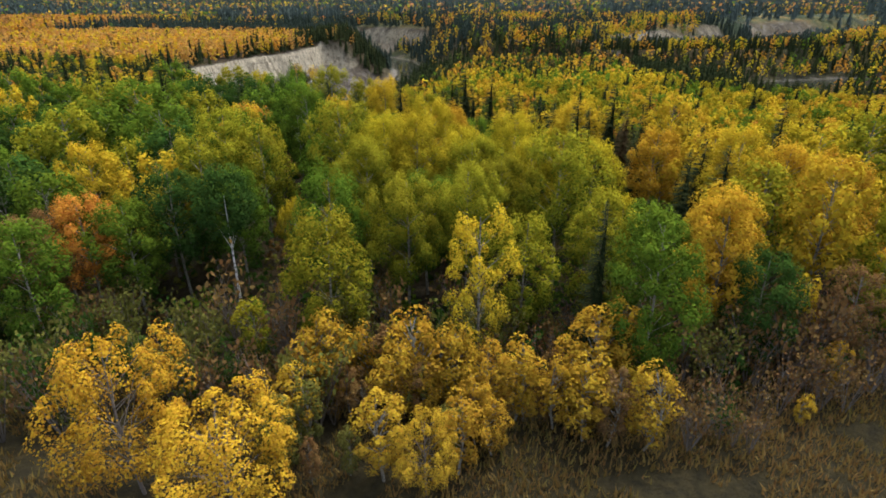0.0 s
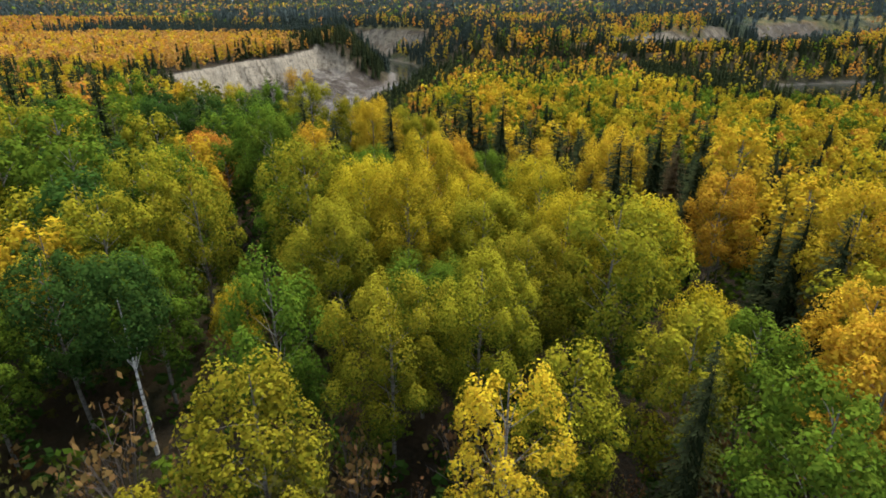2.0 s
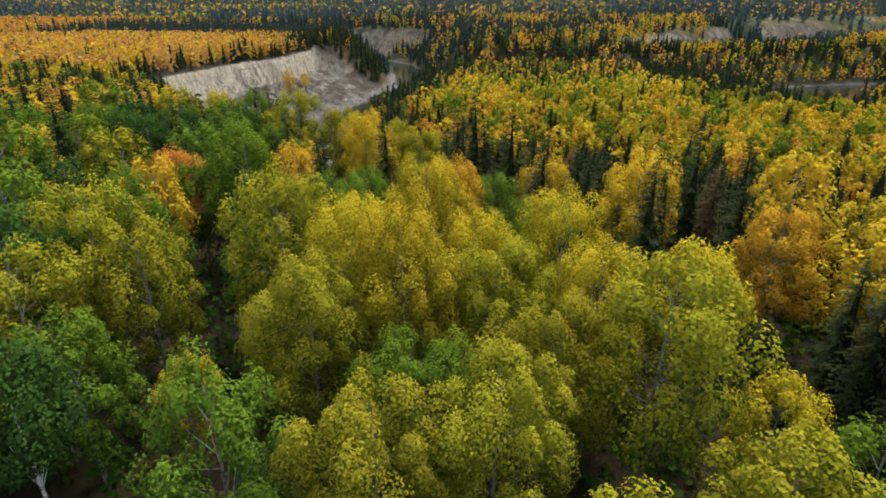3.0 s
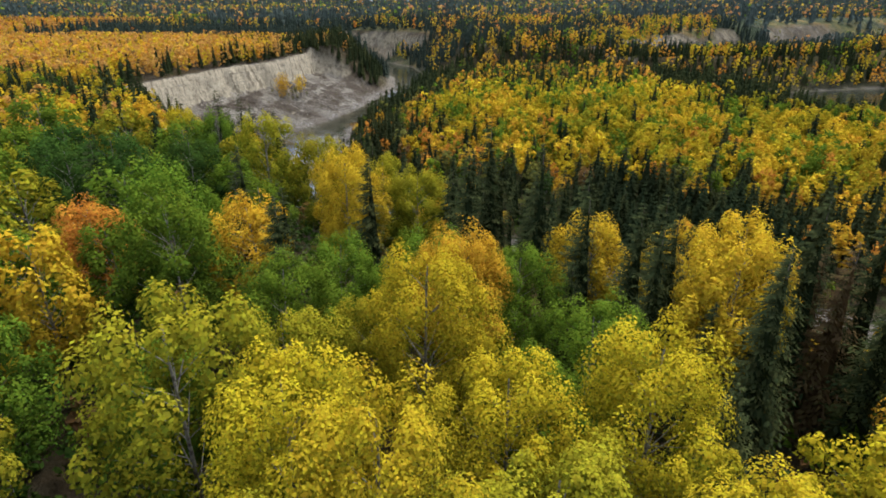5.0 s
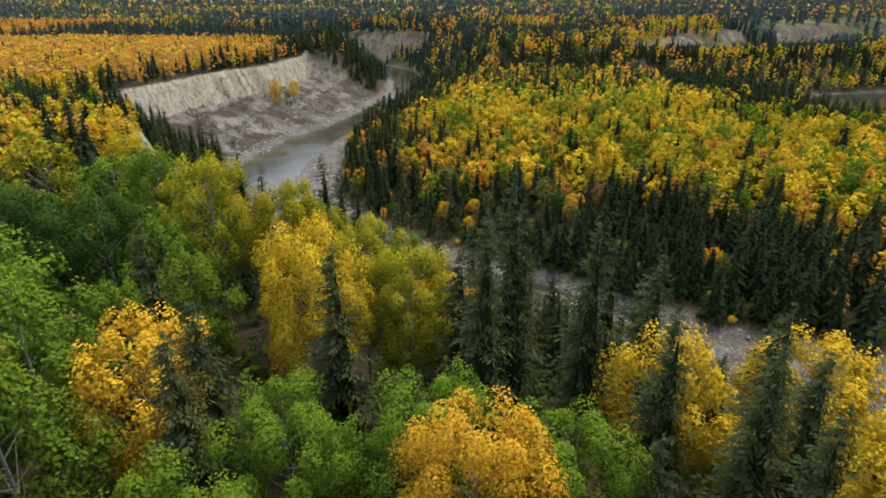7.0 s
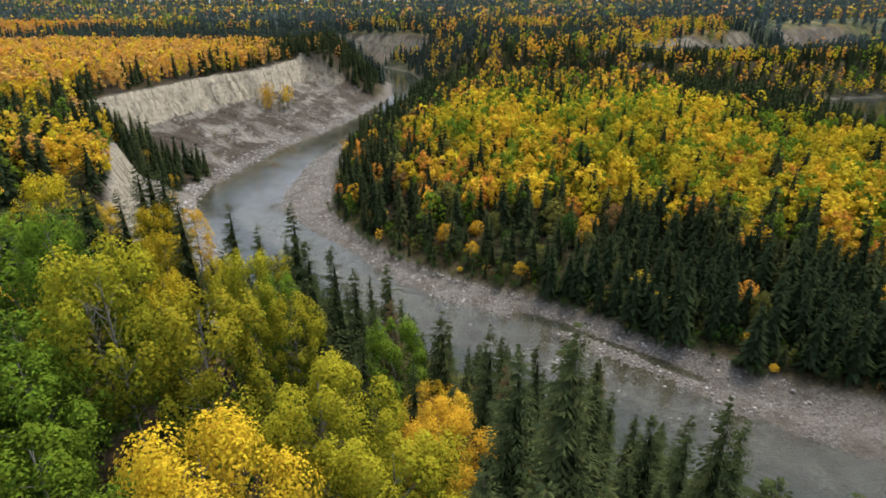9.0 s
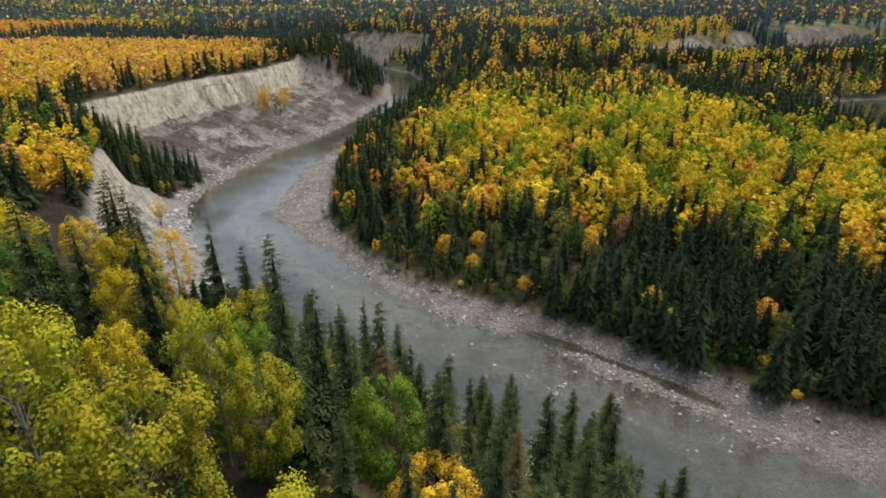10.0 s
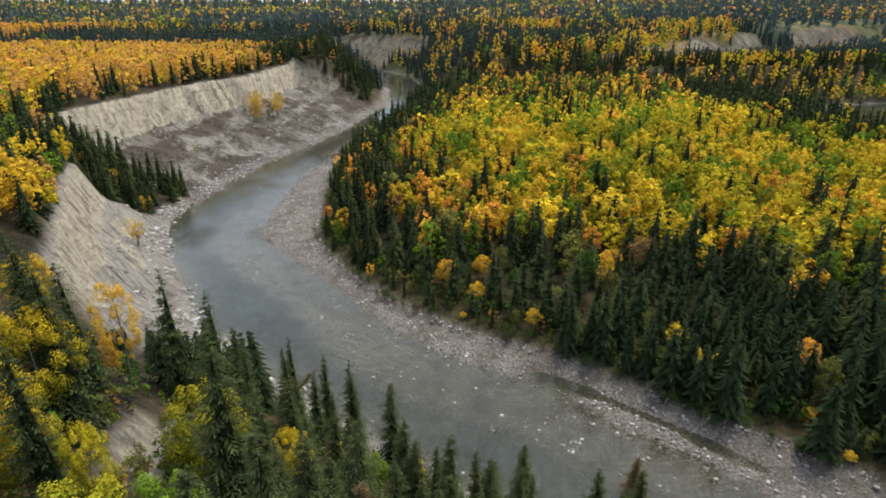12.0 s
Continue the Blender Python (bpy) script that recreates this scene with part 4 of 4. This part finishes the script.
def terrace_woods():
    x, y = scatter(-60, 245, 185, 640, 4.9, 21)
    z, rock, gravel, wood, dge, d = land(x, y)
    rng = np.random.RandomState(22)
    keep = inside(x, y, TERRACE) & (dge > 3.5) & (rng.rand(len(x)) < 0.93)
    x, y, z, dge = x[keep], y[keep], z[keep], dge[keep]
    dg = edge_distance(x, y, GREEN)[0]
    p = 0.8 - 0.66 * ramp(dg + 14 * ripple(x, y, 25, 23) - 14 * ramp(x, 0, 50), 24, 52) + 0.4 * ramp(y, 400, 520) + 0.75 * ramp(x + 8 * ripple(x, y, 20, 38), 160, 182) * ramp(y, 330, 380)
    conifer = rng.rand(len(x)) < p
    rich = ramp(dg + 10 * ripple(x, y, 30, 24), 25, 60) * (1 - ramp(y, 430, 520))
    a = pick_tints(rng, len(x), conifer, [("yellow", 0.4), ("limey", 0.3), ("gold", 0.12), ("orange", 0.04), ("green", 0.14)])
    b = pick_tints(rng, len(x), conifer, [("gold", 0.36), ("orange", 0.15), ("rust", 0.1), ("olive", 0.17), ("green", 0.22)])
    c = pick_tints(rng, len(x), conifer, [("limey", 0.3), ("lime", 0.3), ("green", 0.4)])
    a = np.where((ripple(x, y, 18, 26) + rng.normal(size=len(x)) * 0.3 > 0.2)[:, None], c, a)
    tint = np.where((rng.rand(len(x)) < rich)[:, None], a, b)
    tint = tint * np.where(conifer, 1.0, rng.uniform(0.8, 1.25, len(x)))[:, None]
    tall = np.where(conifer, rng.uniform(9, 20, len(x)), rng.uniform(9, 17, len(x))) * (0.45 + 0.55 * ramp(dge, 2, 14))
    clear = np.array([all(math.hypot(a - c, b - e) > r + 1.0 for c, e, r in TAKEN if e > 180) for a, b in zip(x, y)])
    x, y, z, dge, dg, conifer, tint, tall = (v[clear] for v in (x, y, z, dge, dg, conifer, tint, tall))
    close = (y < 262) & (dg < 30) & (x < 90)
    for i in np.nonzero(close)[0]:
        px, py, pz, h = float(x[i]), float(y[i]), float(z[i]), float(tall[i])
        if conifer[i]:
            stand("spruce_small", "", pick.randrange(3), px, py, pz, h / 16, pick.uniform(0, 6.28), pick.uniform(0.9, 1.25))
        else:
            hue = weigh(pick.random(), [("gold", 0.35), ("orange", 0.1), ("olive", 0.35), ("dark", 0.2)])
            stand("coarse", hue, pick.randrange(3), px, py, pz, h / 15 * 0.9, pick.uniform(0, 6.28), 0.9)
    r, back = ~close & (y < 400), y >= 400
    woods("terrace_back", ("mixed autumn woods at the back of the terrace", "dark spruces at the back of the terrace"), x[back], y[back], z[back] - 0.3, conifer[back], tint[back], tall[back], "_far", 28)
    woods("terrace_woods", ("yellow and green autumn aspens on the river terrace", "dark spruces among the terrace aspens"), x[r], y[r], z[r] - 0.3, conifer[r], tint[r], tall[r], "", 25)


def upland_woods(name, box, gap, seed, table, conifers, detail, near_skip=None, label=("mixed autumn aspen woods", "dark spruce woods")):
    x, y = scatter(*box, gap, seed)
    z, rock, gravel, wood, dge, d = land(x, y)
    rng = np.random.RandomState(seed + 1)
    keep = (wood > 0.5) & (gravel < 0.5) & (z > 1.5) & ~inside(x, y, TERRACE) & (np.abs(x) < 60 + 0.86 * y) & (rng.rand(len(x)) < 0.95)
    if near_skip:
        a, b, c, e = near_skip
        keep &= ~((x > a) & (x < b) & (y > c) & (y < e))
    keep &= ~inside(x, y, FLOOR + BACK)
    x, y, z, d = x[keep], y[keep], z[keep], d[keep]
    p = conifers(x, y, z, d)
    conifer = rng.rand(len(x)) < p
    tint = pick_tints(rng, len(x), conifer, table)
    # distance haze put into the tints: far trees paler and bluer
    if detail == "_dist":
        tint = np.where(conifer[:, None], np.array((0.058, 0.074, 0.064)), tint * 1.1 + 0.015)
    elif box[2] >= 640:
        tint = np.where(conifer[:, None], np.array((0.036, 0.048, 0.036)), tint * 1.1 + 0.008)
    tall = np.where(conifer, rng.uniform(10, 17, len(x)), rng.uniform(10, 14, len(x))) * (gap / 4.6 if gap > 6 else 1) ** 0.5
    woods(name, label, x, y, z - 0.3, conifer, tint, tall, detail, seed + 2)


near_woods()
terrace_woods()
FALL = [("pale", 0.5), ("gold", 0.14), ("orange", 0.14), ("yellow", 0.14), ("rust", 0.08)]
MIXED = [("yellow", 0.25), ("limey", 0.2), ("gold", 0.2), ("green", 0.2), ("orange", 0.15)]


def understory():
    """Low dark growth that covers the forest floor and the terrace's edge."""
    rng = np.random.RandomState(91)
    x, y = scatter(-60, 60, 43, 190, 3.0, 92)
    x2, y2 = scatter(-60, 110, 185, 420, 2.6, 93)
    dg = edge_distance(x2, y2, GREEN)[0]
    k = inside(x2, y2, TERRACE) & (dg < 13) & (dg > 5)
    x, y = np.concatenate([x, x2[k]]), np.concatenate([y, y2[k]])
    z, rock, gravel, wood, _, d = land(x, y)
    keep = (z > 1.3) & (rock < 0.4) & (wood > 0.5) & (np.abs(x) < 26 + 0.72 * y) & ((d > 4) | (y > 180))
    x, y, z = x[keep], y[keep], z[keep]
    none = np.zeros(len(x), bool)
    tint = pick_tints(rng, len(x), none, [("dark", 0.5), ("olive", 0.25), ("green", 0.15), ("rust", 0.1)]) * 0.8
    woods("understory", ("low dark green and olive undergrowth", ""), x, y, z - 0.9, none, tint, rng.uniform(2.6, 6.0, len(x)), "_far", 94)


understory()
upland_woods("left_brow_woods", (-260, -60, 190, 345), 4.8, 63, [("yellow", 0.3), ("limey", 0.2), ("gold", 0.2), ("green", 0.15), ("pale", 0.15)],
             lambda x, y, z, d: 0.62 + 0.5 * (y > 306) * (x > -155), "", (-95, 100, 36, 232))
upland_woods("left_rim_woods", (-420, -260, 190, 345), 5.2, 66, FALL, lambda x, y, z, d: 0.15 + 0 * x, "_far")
upland_woods("left_bank_woods", (-420, -60, 345, 640), 4.6, 31, FALL,
             lambda x, y, z, d: 0.04 + 0.5 * (1 - ramp(np.abs(d - np.where(y > 350, 70, 54)) + 5 * ripple(x, y, 12, 33), 3, 9)) + 0.55 * (z < 30) + 0.25 * (y < 330) + (y > 322) * (y < 372) * (d < 70) + 0.9 * ramp(y, 540, 575) * (1 - ramp(-x, 120, 200)), "_far", (-95, 100, 36, 232))
upland_woods("near_bank_woods", (100, 330, 40, 200), 5.5, 34, MIXED, lambda x, y, z, d: 0.3 + 0 * x, "_far")
upland_woods("left_near_woods", (-330, -95, 60, 232), 5.0, 36, MIXED, lambda x, y, z, d: 0.2 + 0 * x, "_far")
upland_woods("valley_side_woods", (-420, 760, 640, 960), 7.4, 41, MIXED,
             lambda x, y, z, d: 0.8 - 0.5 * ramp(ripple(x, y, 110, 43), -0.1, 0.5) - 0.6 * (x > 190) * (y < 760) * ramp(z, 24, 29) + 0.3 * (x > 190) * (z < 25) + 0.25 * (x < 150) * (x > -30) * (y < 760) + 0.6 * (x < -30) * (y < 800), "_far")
upland_woods("terrace_back_woods", (-30, 760, 560, 640), 5.6, 58, MIXED, lambda x, y, z, d: 0.75 - 0.3 * ramp(ripple(x, y, 50, 59), 0, 0.4), "_far")
upland_woods("right_bank_woods", (280, 760, 200, 560), 6.0, 44, MIXED, lambda x, y, z, d: 0.75 - 0.4 * ramp(z, 28, 36), "_far")
FAR_MIX = [("olive", 0.28), ("pale", 0.22), ("green", 0.25), ("yellow", 0.25)]
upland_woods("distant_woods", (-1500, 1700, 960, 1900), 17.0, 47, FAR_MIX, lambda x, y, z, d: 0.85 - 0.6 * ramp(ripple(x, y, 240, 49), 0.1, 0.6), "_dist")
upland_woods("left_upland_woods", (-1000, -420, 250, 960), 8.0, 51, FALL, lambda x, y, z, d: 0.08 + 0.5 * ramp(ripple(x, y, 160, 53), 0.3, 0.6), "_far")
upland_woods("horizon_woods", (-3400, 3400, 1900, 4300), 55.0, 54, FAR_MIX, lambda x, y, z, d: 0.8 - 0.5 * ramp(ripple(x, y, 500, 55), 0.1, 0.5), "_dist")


# ---- dead standing tree, bushes, grass, stones ----
def dead_tree(x, y, tall):
    z = float(land(np.array([x]), np.array([y]))[0][0])
    ob = tagged(new("dead_tree"), "bare bleached dead tree by the river bank", "tree")
    ob.matrix_basis = pose(x, y, z - 0.2, 2, 3, 40)
    rng = np.random.RandomState(9)
    v, f = [], []
    tube([(0, 0, 0), (0.1, 0, tall * 0.5), (0.3, 0.1, tall)], [0.2, 0.13, 0.03], 7, v, f)
    new("trunk", mesh_of("trunk", v, f, DEAD_BARK)).parent = ob
    for k in range(12):
        h, a = tall * rng.uniform(0.35, 0.95), rng.uniform(0, 6.28)
        ln = (tall - h) * 0.35 + 0.4
        v, f = [], []
        tube([(0.15 * h / tall, 0, h), (math.cos(a) * ln * 0.6, math.sin(a) * ln * 0.6, h + 0.3 * ln), (math.cos(a) * ln, math.sin(a) * ln, h + 0.75 * ln)], [0.05, 0.035, 0.012], 4, v, f)
        new("branch", mesh_of("branch", v, f, DEAD_BARK)).parent = ob


# a browned spruce leans out from the bank
leaner = stand("spruce", "brown", 1, -34.0, 205.5, 3.0, 0.75, 0.0)
leaner.matrix_basis = Matrix.Translation((-34.0, 205.5, 2.6)) @ Euler((0, radians(48), radians(20))).to_matrix().to_4x4() @ Matrix.Scale(0.75, 4)
DEAD_BARK = bark_material("bleached_wood", (0.42, 0.40, 0.37), (0.2, 0.18, 0.16), 0.5)
dead_tree(46.8, 226.5, 10.0)


def bush_meshes(seed, hue, leafy):
    """A many-stemmed shrub: thin stems that fork, and leaves near their ends."""
    rng = np.random.RandomState(seed)
    v, f, ends = [], [], []
    for _ in range(11):
        a, ln, out = rng.uniform(0, 6.28), rng.uniform(1.6, 3.2), rng.uniform(0.2, 0.6)
        way = np.array((math.cos(a) * out, math.sin(a) * out, 1.0))
        tip = way * ln
        tube([(0, 0, -0.2), way * ln * 0.5, tip], [0.03, 0.02, 0.006], 3, v, f)
        ends.append(tip)
        for _ in range(4):
            s = way * ln * rng.uniform(0.4, 0.85)
            e = s + np.array((*rng.normal(size=2) * 0.45, rng.uniform(0.2, 0.7)))
            tube([s, e], [0.012, 0.004], 3, v, f)
            ends.append(e)
    ends = np.array(ends)
    pts = (ends[:, None] + rng.normal(size=(len(ends), leafy, 3)) * 0.22).reshape(-1, 3)
    lv, lf = leaves(pts, 0.11, rng, rng.normal(size=pts.shape) + (0, 0, 0.6))
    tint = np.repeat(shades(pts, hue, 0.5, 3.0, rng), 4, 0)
    return mesh_of("brushwood", v, f, GREY_BARK), mesh_of("foliage", lv, lf, LEAF, tint)


BUSHES = {}


def bush(x, y, hue, scale, turn, variant, leafy=7):
    z = float(land(np.array([x]), np.array([y]))[0][0])
    m = Matrix.LocRotScale((x, y, z), Euler((0, 0, turn)), (scale, scale, scale * 1.25))
    key = (hue, variant, leafy)
    if key in BUSHES:
        return copy_thing(BUSHES[key], m)
    ob = tagged(new("shrub"), {"rust": "grey-brown twiggy shrub with few rusty leaves", "olive": "dull olive leafed shrub of the undergrowth", "gold": "low shrub in golden autumn leaf", "dark": "low dark green shrub under the trees"}[hue], "shrub", "undergrowth shrubs")
    for me in bush_meshes(len(BUSHES) + 300, hue, leafy):
        new(me.name, me).parent = ob
    ob.matrix_basis = m
    BUSHES[key] = ob
    return ob


# undergrowth along the clearing's edge: young aspens, then shrubs
SAPLINGS = [
    (-6.0, 40.0, 7.5, "amber"),
    (2.0, 37.5, 8.5, "amber"), (4.5, 36.5, 8.0, "amber"), (6.5, 36.8, 7.5, "amber"), (-1.5, 38.0, 8.0, "amber"), (12.8, 39.0, 8.6, "amber"),
    (9.5, 36.0, 6.5, "amber"), (11.0, 37.0, 5.5, "amber"), (-25, 40, 7.0, "olive"), (-8.5, 30.5, 4.5, "rust"), (3.2, 34.0, 5.0, "amber"),
    (34.0, 40.5, 5.0, "amber"), (29.5, 36.5, 3.2, "amber"), (-29, 36, 6.0, "olive"), (-16.5, 44, 8.0, "lime"), (-33, 47, 8.5, "rust"),
]
for k, (x, y, tall, hue) in enumerate(SAPLINGS):
    z = float(land(np.array([x]), np.array([y]))[0][0])
    stand("sapling", hue, k % 3, x, y, z, tall / 7, pick.uniform(0, 6.28), 1.25 if tall > 7 else 1.0)
single(-20.0, 29.6, 13.0, "spread", "gold", 1.1)
single(-12.8, 27.4, 8.2, "spread", "gold", 1.2)
single(-0.4, 29.2, 7.0, "spread", "amber", 0.75)
for k in range(34):
    x, y = pick.uniform(-12, 16), pick.uniform(30.5, 40.5)
    z = float(land(np.array([x]), np.array([y]))[0][0])
    stand("sapling", pick.choice(("amber", "amber", "olive", "rust")), k % 3, x, y, z, pick.uniform(0.6, 1.2), pick.uniform(0, 6.28), 1.1)
for k in range(240):
    x, y = pick.uniform(-46, 48), pick.uniform(32, 50)
    if y < 35 + 3 * math.sin(x * 0.21) + (3 if -9 < x < 14 else 0):
        continue
    hue = "rust" if x > 12 and pick.random() < 0.7 else pick.choice(("olive", "rust", "rust", "dark"))
    bush(x, y, hue, pick.uniform(0.7, 1.5), pick.uniform(0, 6.28), k % 3, 3 if hue == "rust" else 9)
# low growth on the bank below the terrace's trees and on the scree
for k in range(110):
    f = pick.uniform(3.2, 15.0)
    i = int(f)
    (ax, ay), (bx, by) = GREEN[i], GREEN[min(i + 1, len(GREEN) - 1)]
    x, y = ax + (bx - ax) * (f - i), ay + (by - ay) * (f - i)
    side = pick.uniform(1.5, 7.0)
    ln = math.hypot(bx - ax, by - ay)
    x, y = x - (ay - by) / ln * side * -1, y - (bx - ax) / ln * side
    if not inside(np.array([x]), np.array([y]), TERRACE)[0]:
        x, y = x + 2 * (ay - by) / ln * side * -1, y + 2 * (bx - ax) / ln * side
    if inside(np.array([x]), np.array([y]), TERRACE)[0]:
        bush(x, y, pick.choice(("olive", "dark", "dark", "dark")), pick.uniform(0.5, 1.0), pick.uniform(0, 6.28), k % 3)
SCREE = [(-112, 458), (-110, 464), (-106, 462), (-115, 462), (-118, 468), (-121, 464), (-102, 470), (-100, 478), (-107, 474), (-112, 462), (-108, 470), (-113, 468), (-104, 476), (-109, 480), (-104, 466), (-116, 474), (-122, 392), (-118, 396), (-98, 283), (-101, 288), (-118, 345),
         (-125, 322), (-131, 324), (-128, 330), (-136, 326), (-140, 330), (-122, 328)]
for k, (x, y) in enumerate(SCREE):
    bush(x, y, "olive" if k % 3 else "gold", pick.uniform(1.2, 2.0) if k < 18 else pick.uniform(0.6, 1.1), pick.uniform(0, 6.28), k % 3)


BROW = [(-28, 152), (-30, 158), (-31, 166), (-27, 163), (-25, 156), (-34, 170), (-24, 168), (-29, 172), (-36, 164), (-21, 160), (-22, 173), (-33, 177)]
for k, (x, y) in enumerate(BROW):
    bush(x, y, ("gold", "olive", "olive")[k % 3], pick.uniform(0.6, 1.2), pick.uniform(0, 6.28), k % 3, 14)


def grass():
    rng = np.random.RandomState(71)
    x, y = rng.uniform(-50, 52, 42000), rng.uniform(20, 46, 42000)
    thick = ripple(x, y, 5, 72) + 0.6 * ripple(x, y, 1.7, 73)
    x, y = x[thick > -0.35], y[thick > -0.35]
    z = land(x, y)[0]
    n = len(x)
    a, h = rng.uniform(0, 6.28, n), rng.uniform(0.3, 1.0, n)
    side = np.stack([np.cos(a), np.sin(a), 0 * a], 1) * rng.uniform(0.04, 0.13, (n, 1))
    base = np.stack([x, y, z - 0.05], 1)
    tip = base + np.stack([rng.normal(size=n) * 0.22, rng.normal(size=n) * 0.22, h], 1)
    v = np.stack([base - side, base + side, tip], 1).reshape(-1, 3)
    f = rng.uniform(0, 1, (n, 1)) * (ripple(x, y, 7, 74)[:, None] * 0.5 + 0.5)
    t = np.array((0.21, 0.125, 0.042)) * (1 - f) + np.array((0.11, 0.105, 0.028)) * f
    me = mesh_of("grass", v, np.arange(3 * n).reshape(-1, 3), GRASS, np.repeat(t, 3, 0))
    tagged(new("grass", me), "dry brown and olive autumn grass of the clearing", "grass", kind="stuff")


grass()


def rounded_stone(rng):
    """An uneven, flattened stone: a cube with its corners pulled in and its faces raised."""
    v = [(a, b, c) for a in (-1, 1) for b in (-1, 1) for c in (-1, 1)]
    v += [(1.45, 0, 0), (-1.45, 0, 0), (0, 1.45, 0), (0, -1.45, 0), (0, 0, 1.4), (0, 0, -1.4)]
    v = np.array(v) * rng.uniform(0.75, 1.2, (14, 3)) * 0.6
    f = []
    for quad, tip in (((4, 6, 7, 5), 8), ((0, 1, 3, 2), 9), ((2, 3, 7, 6), 10), ((0, 4, 5, 1), 11), ((1, 5, 7, 3), 12), ((0, 2, 6, 4), 13)):
        f += [(quad[k], quad[(k + 1) % 4], tip) for k in range(4)]
    return v * (1, 0.8, 0.55), np.array(f)


def stones(name, label, x, y, size, seed, bury=0.15):
    rng = np.random.RandomState(seed)
    kinds = [rounded_stone(rng) for _ in range(8)]
    z = land(x, y)[0]
    vs, fs = [], []
    for i in range(len(x)):
        v, f = kinds[i % 8]
        a = rng.uniform(0, 6.28)
        c, s = math.cos(a), math.sin(a)
        vs.append(np.stack([(v[:, 0] * c - v[:, 1] * s) * size[i] + x[i], (v[:, 0] * s + v[:, 1] * c) * size[i] + y[i], v[:, 2] * size[i] + z[i] + size[i] * bury], 1))
        fs.append(f + 14 * i)
    tagged(new(name, mesh_of(name, np.vstack(vs), np.vstack(fs), STONE)), label, "stones", kind="stuff")


def bar_stones():
    rng = np.random.RandomState(81)
    x, y = rng.uniform(-75, 75, 60000), rng.uniform(180, 440, 60000)
    z, rock, gravel, wood, dge, d = land(x, y)
    keep = (gravel > 0.5) & (z > -0.35) & (z < 2.0) & (rng.rand(len(x)) < np.where(z > 0, 0.8, 0.25))
    x, y = x[keep][:9000], y[keep][:9000]
    stones("bar_stones", "pale grey river stones on the gravel bar", x, y, 0.13 + 0.5 * rng.rand(len(x)) ** 5, 82)
    # blocks along the foot of the bluffs
    f = rng.uniform(0, 1, 6500)
    pts = np.array(FLOOR[3:20], float)
    seg = rng.randint(0, len(pts) - 1, 6500)
    p = pts[seg] * (1 - f[:, None]) + pts[seg + 1] * f[:, None]
    p = p + np.abs(rng.normal(size=(6500, 1))) * np.array((-5.0, -2.0)) + rng.normal(size=(6500, 2)) * 1.3
    patchy = ripple(p[:, 0], p[:, 1], 9, 83) > -0.2
    p = p[patchy]
    stones("shore_blocks", "broken pale rock blocks along the water's edge", p[:, 0], p[:, 1], 0.2 + 0.9 * rng.rand(len(p)) ** 6, 84)


bar_stones()


def boulder(x, y, size, seed):
    rng = np.random.RandomState(seed)
    v, f = rounded_stone(rng)
    me = mesh_of("boulder", v * size, f, STONE)
    ob = tagged(new("boulder", me), "pale block of fallen rock on the shore", "boulder", "fallen blocks")
    ob.matrix_basis = pose(x, y, float(land(np.array([x]), np.array([y]))[0][0]) + size * 0.12, 0, 0, seed * 50)


for k, (x, y, size) in enumerate([(-84, 273, 1.7), (-76, 262, 1.0), (-72, 258, 1.2), (-70, 254, 1.0), (-66, 250, 0.9), (-74, 266, 0.8), (-103, 318, 1.2), (-97, 300, 0.9)]):
    boulder(x, y, size, k)
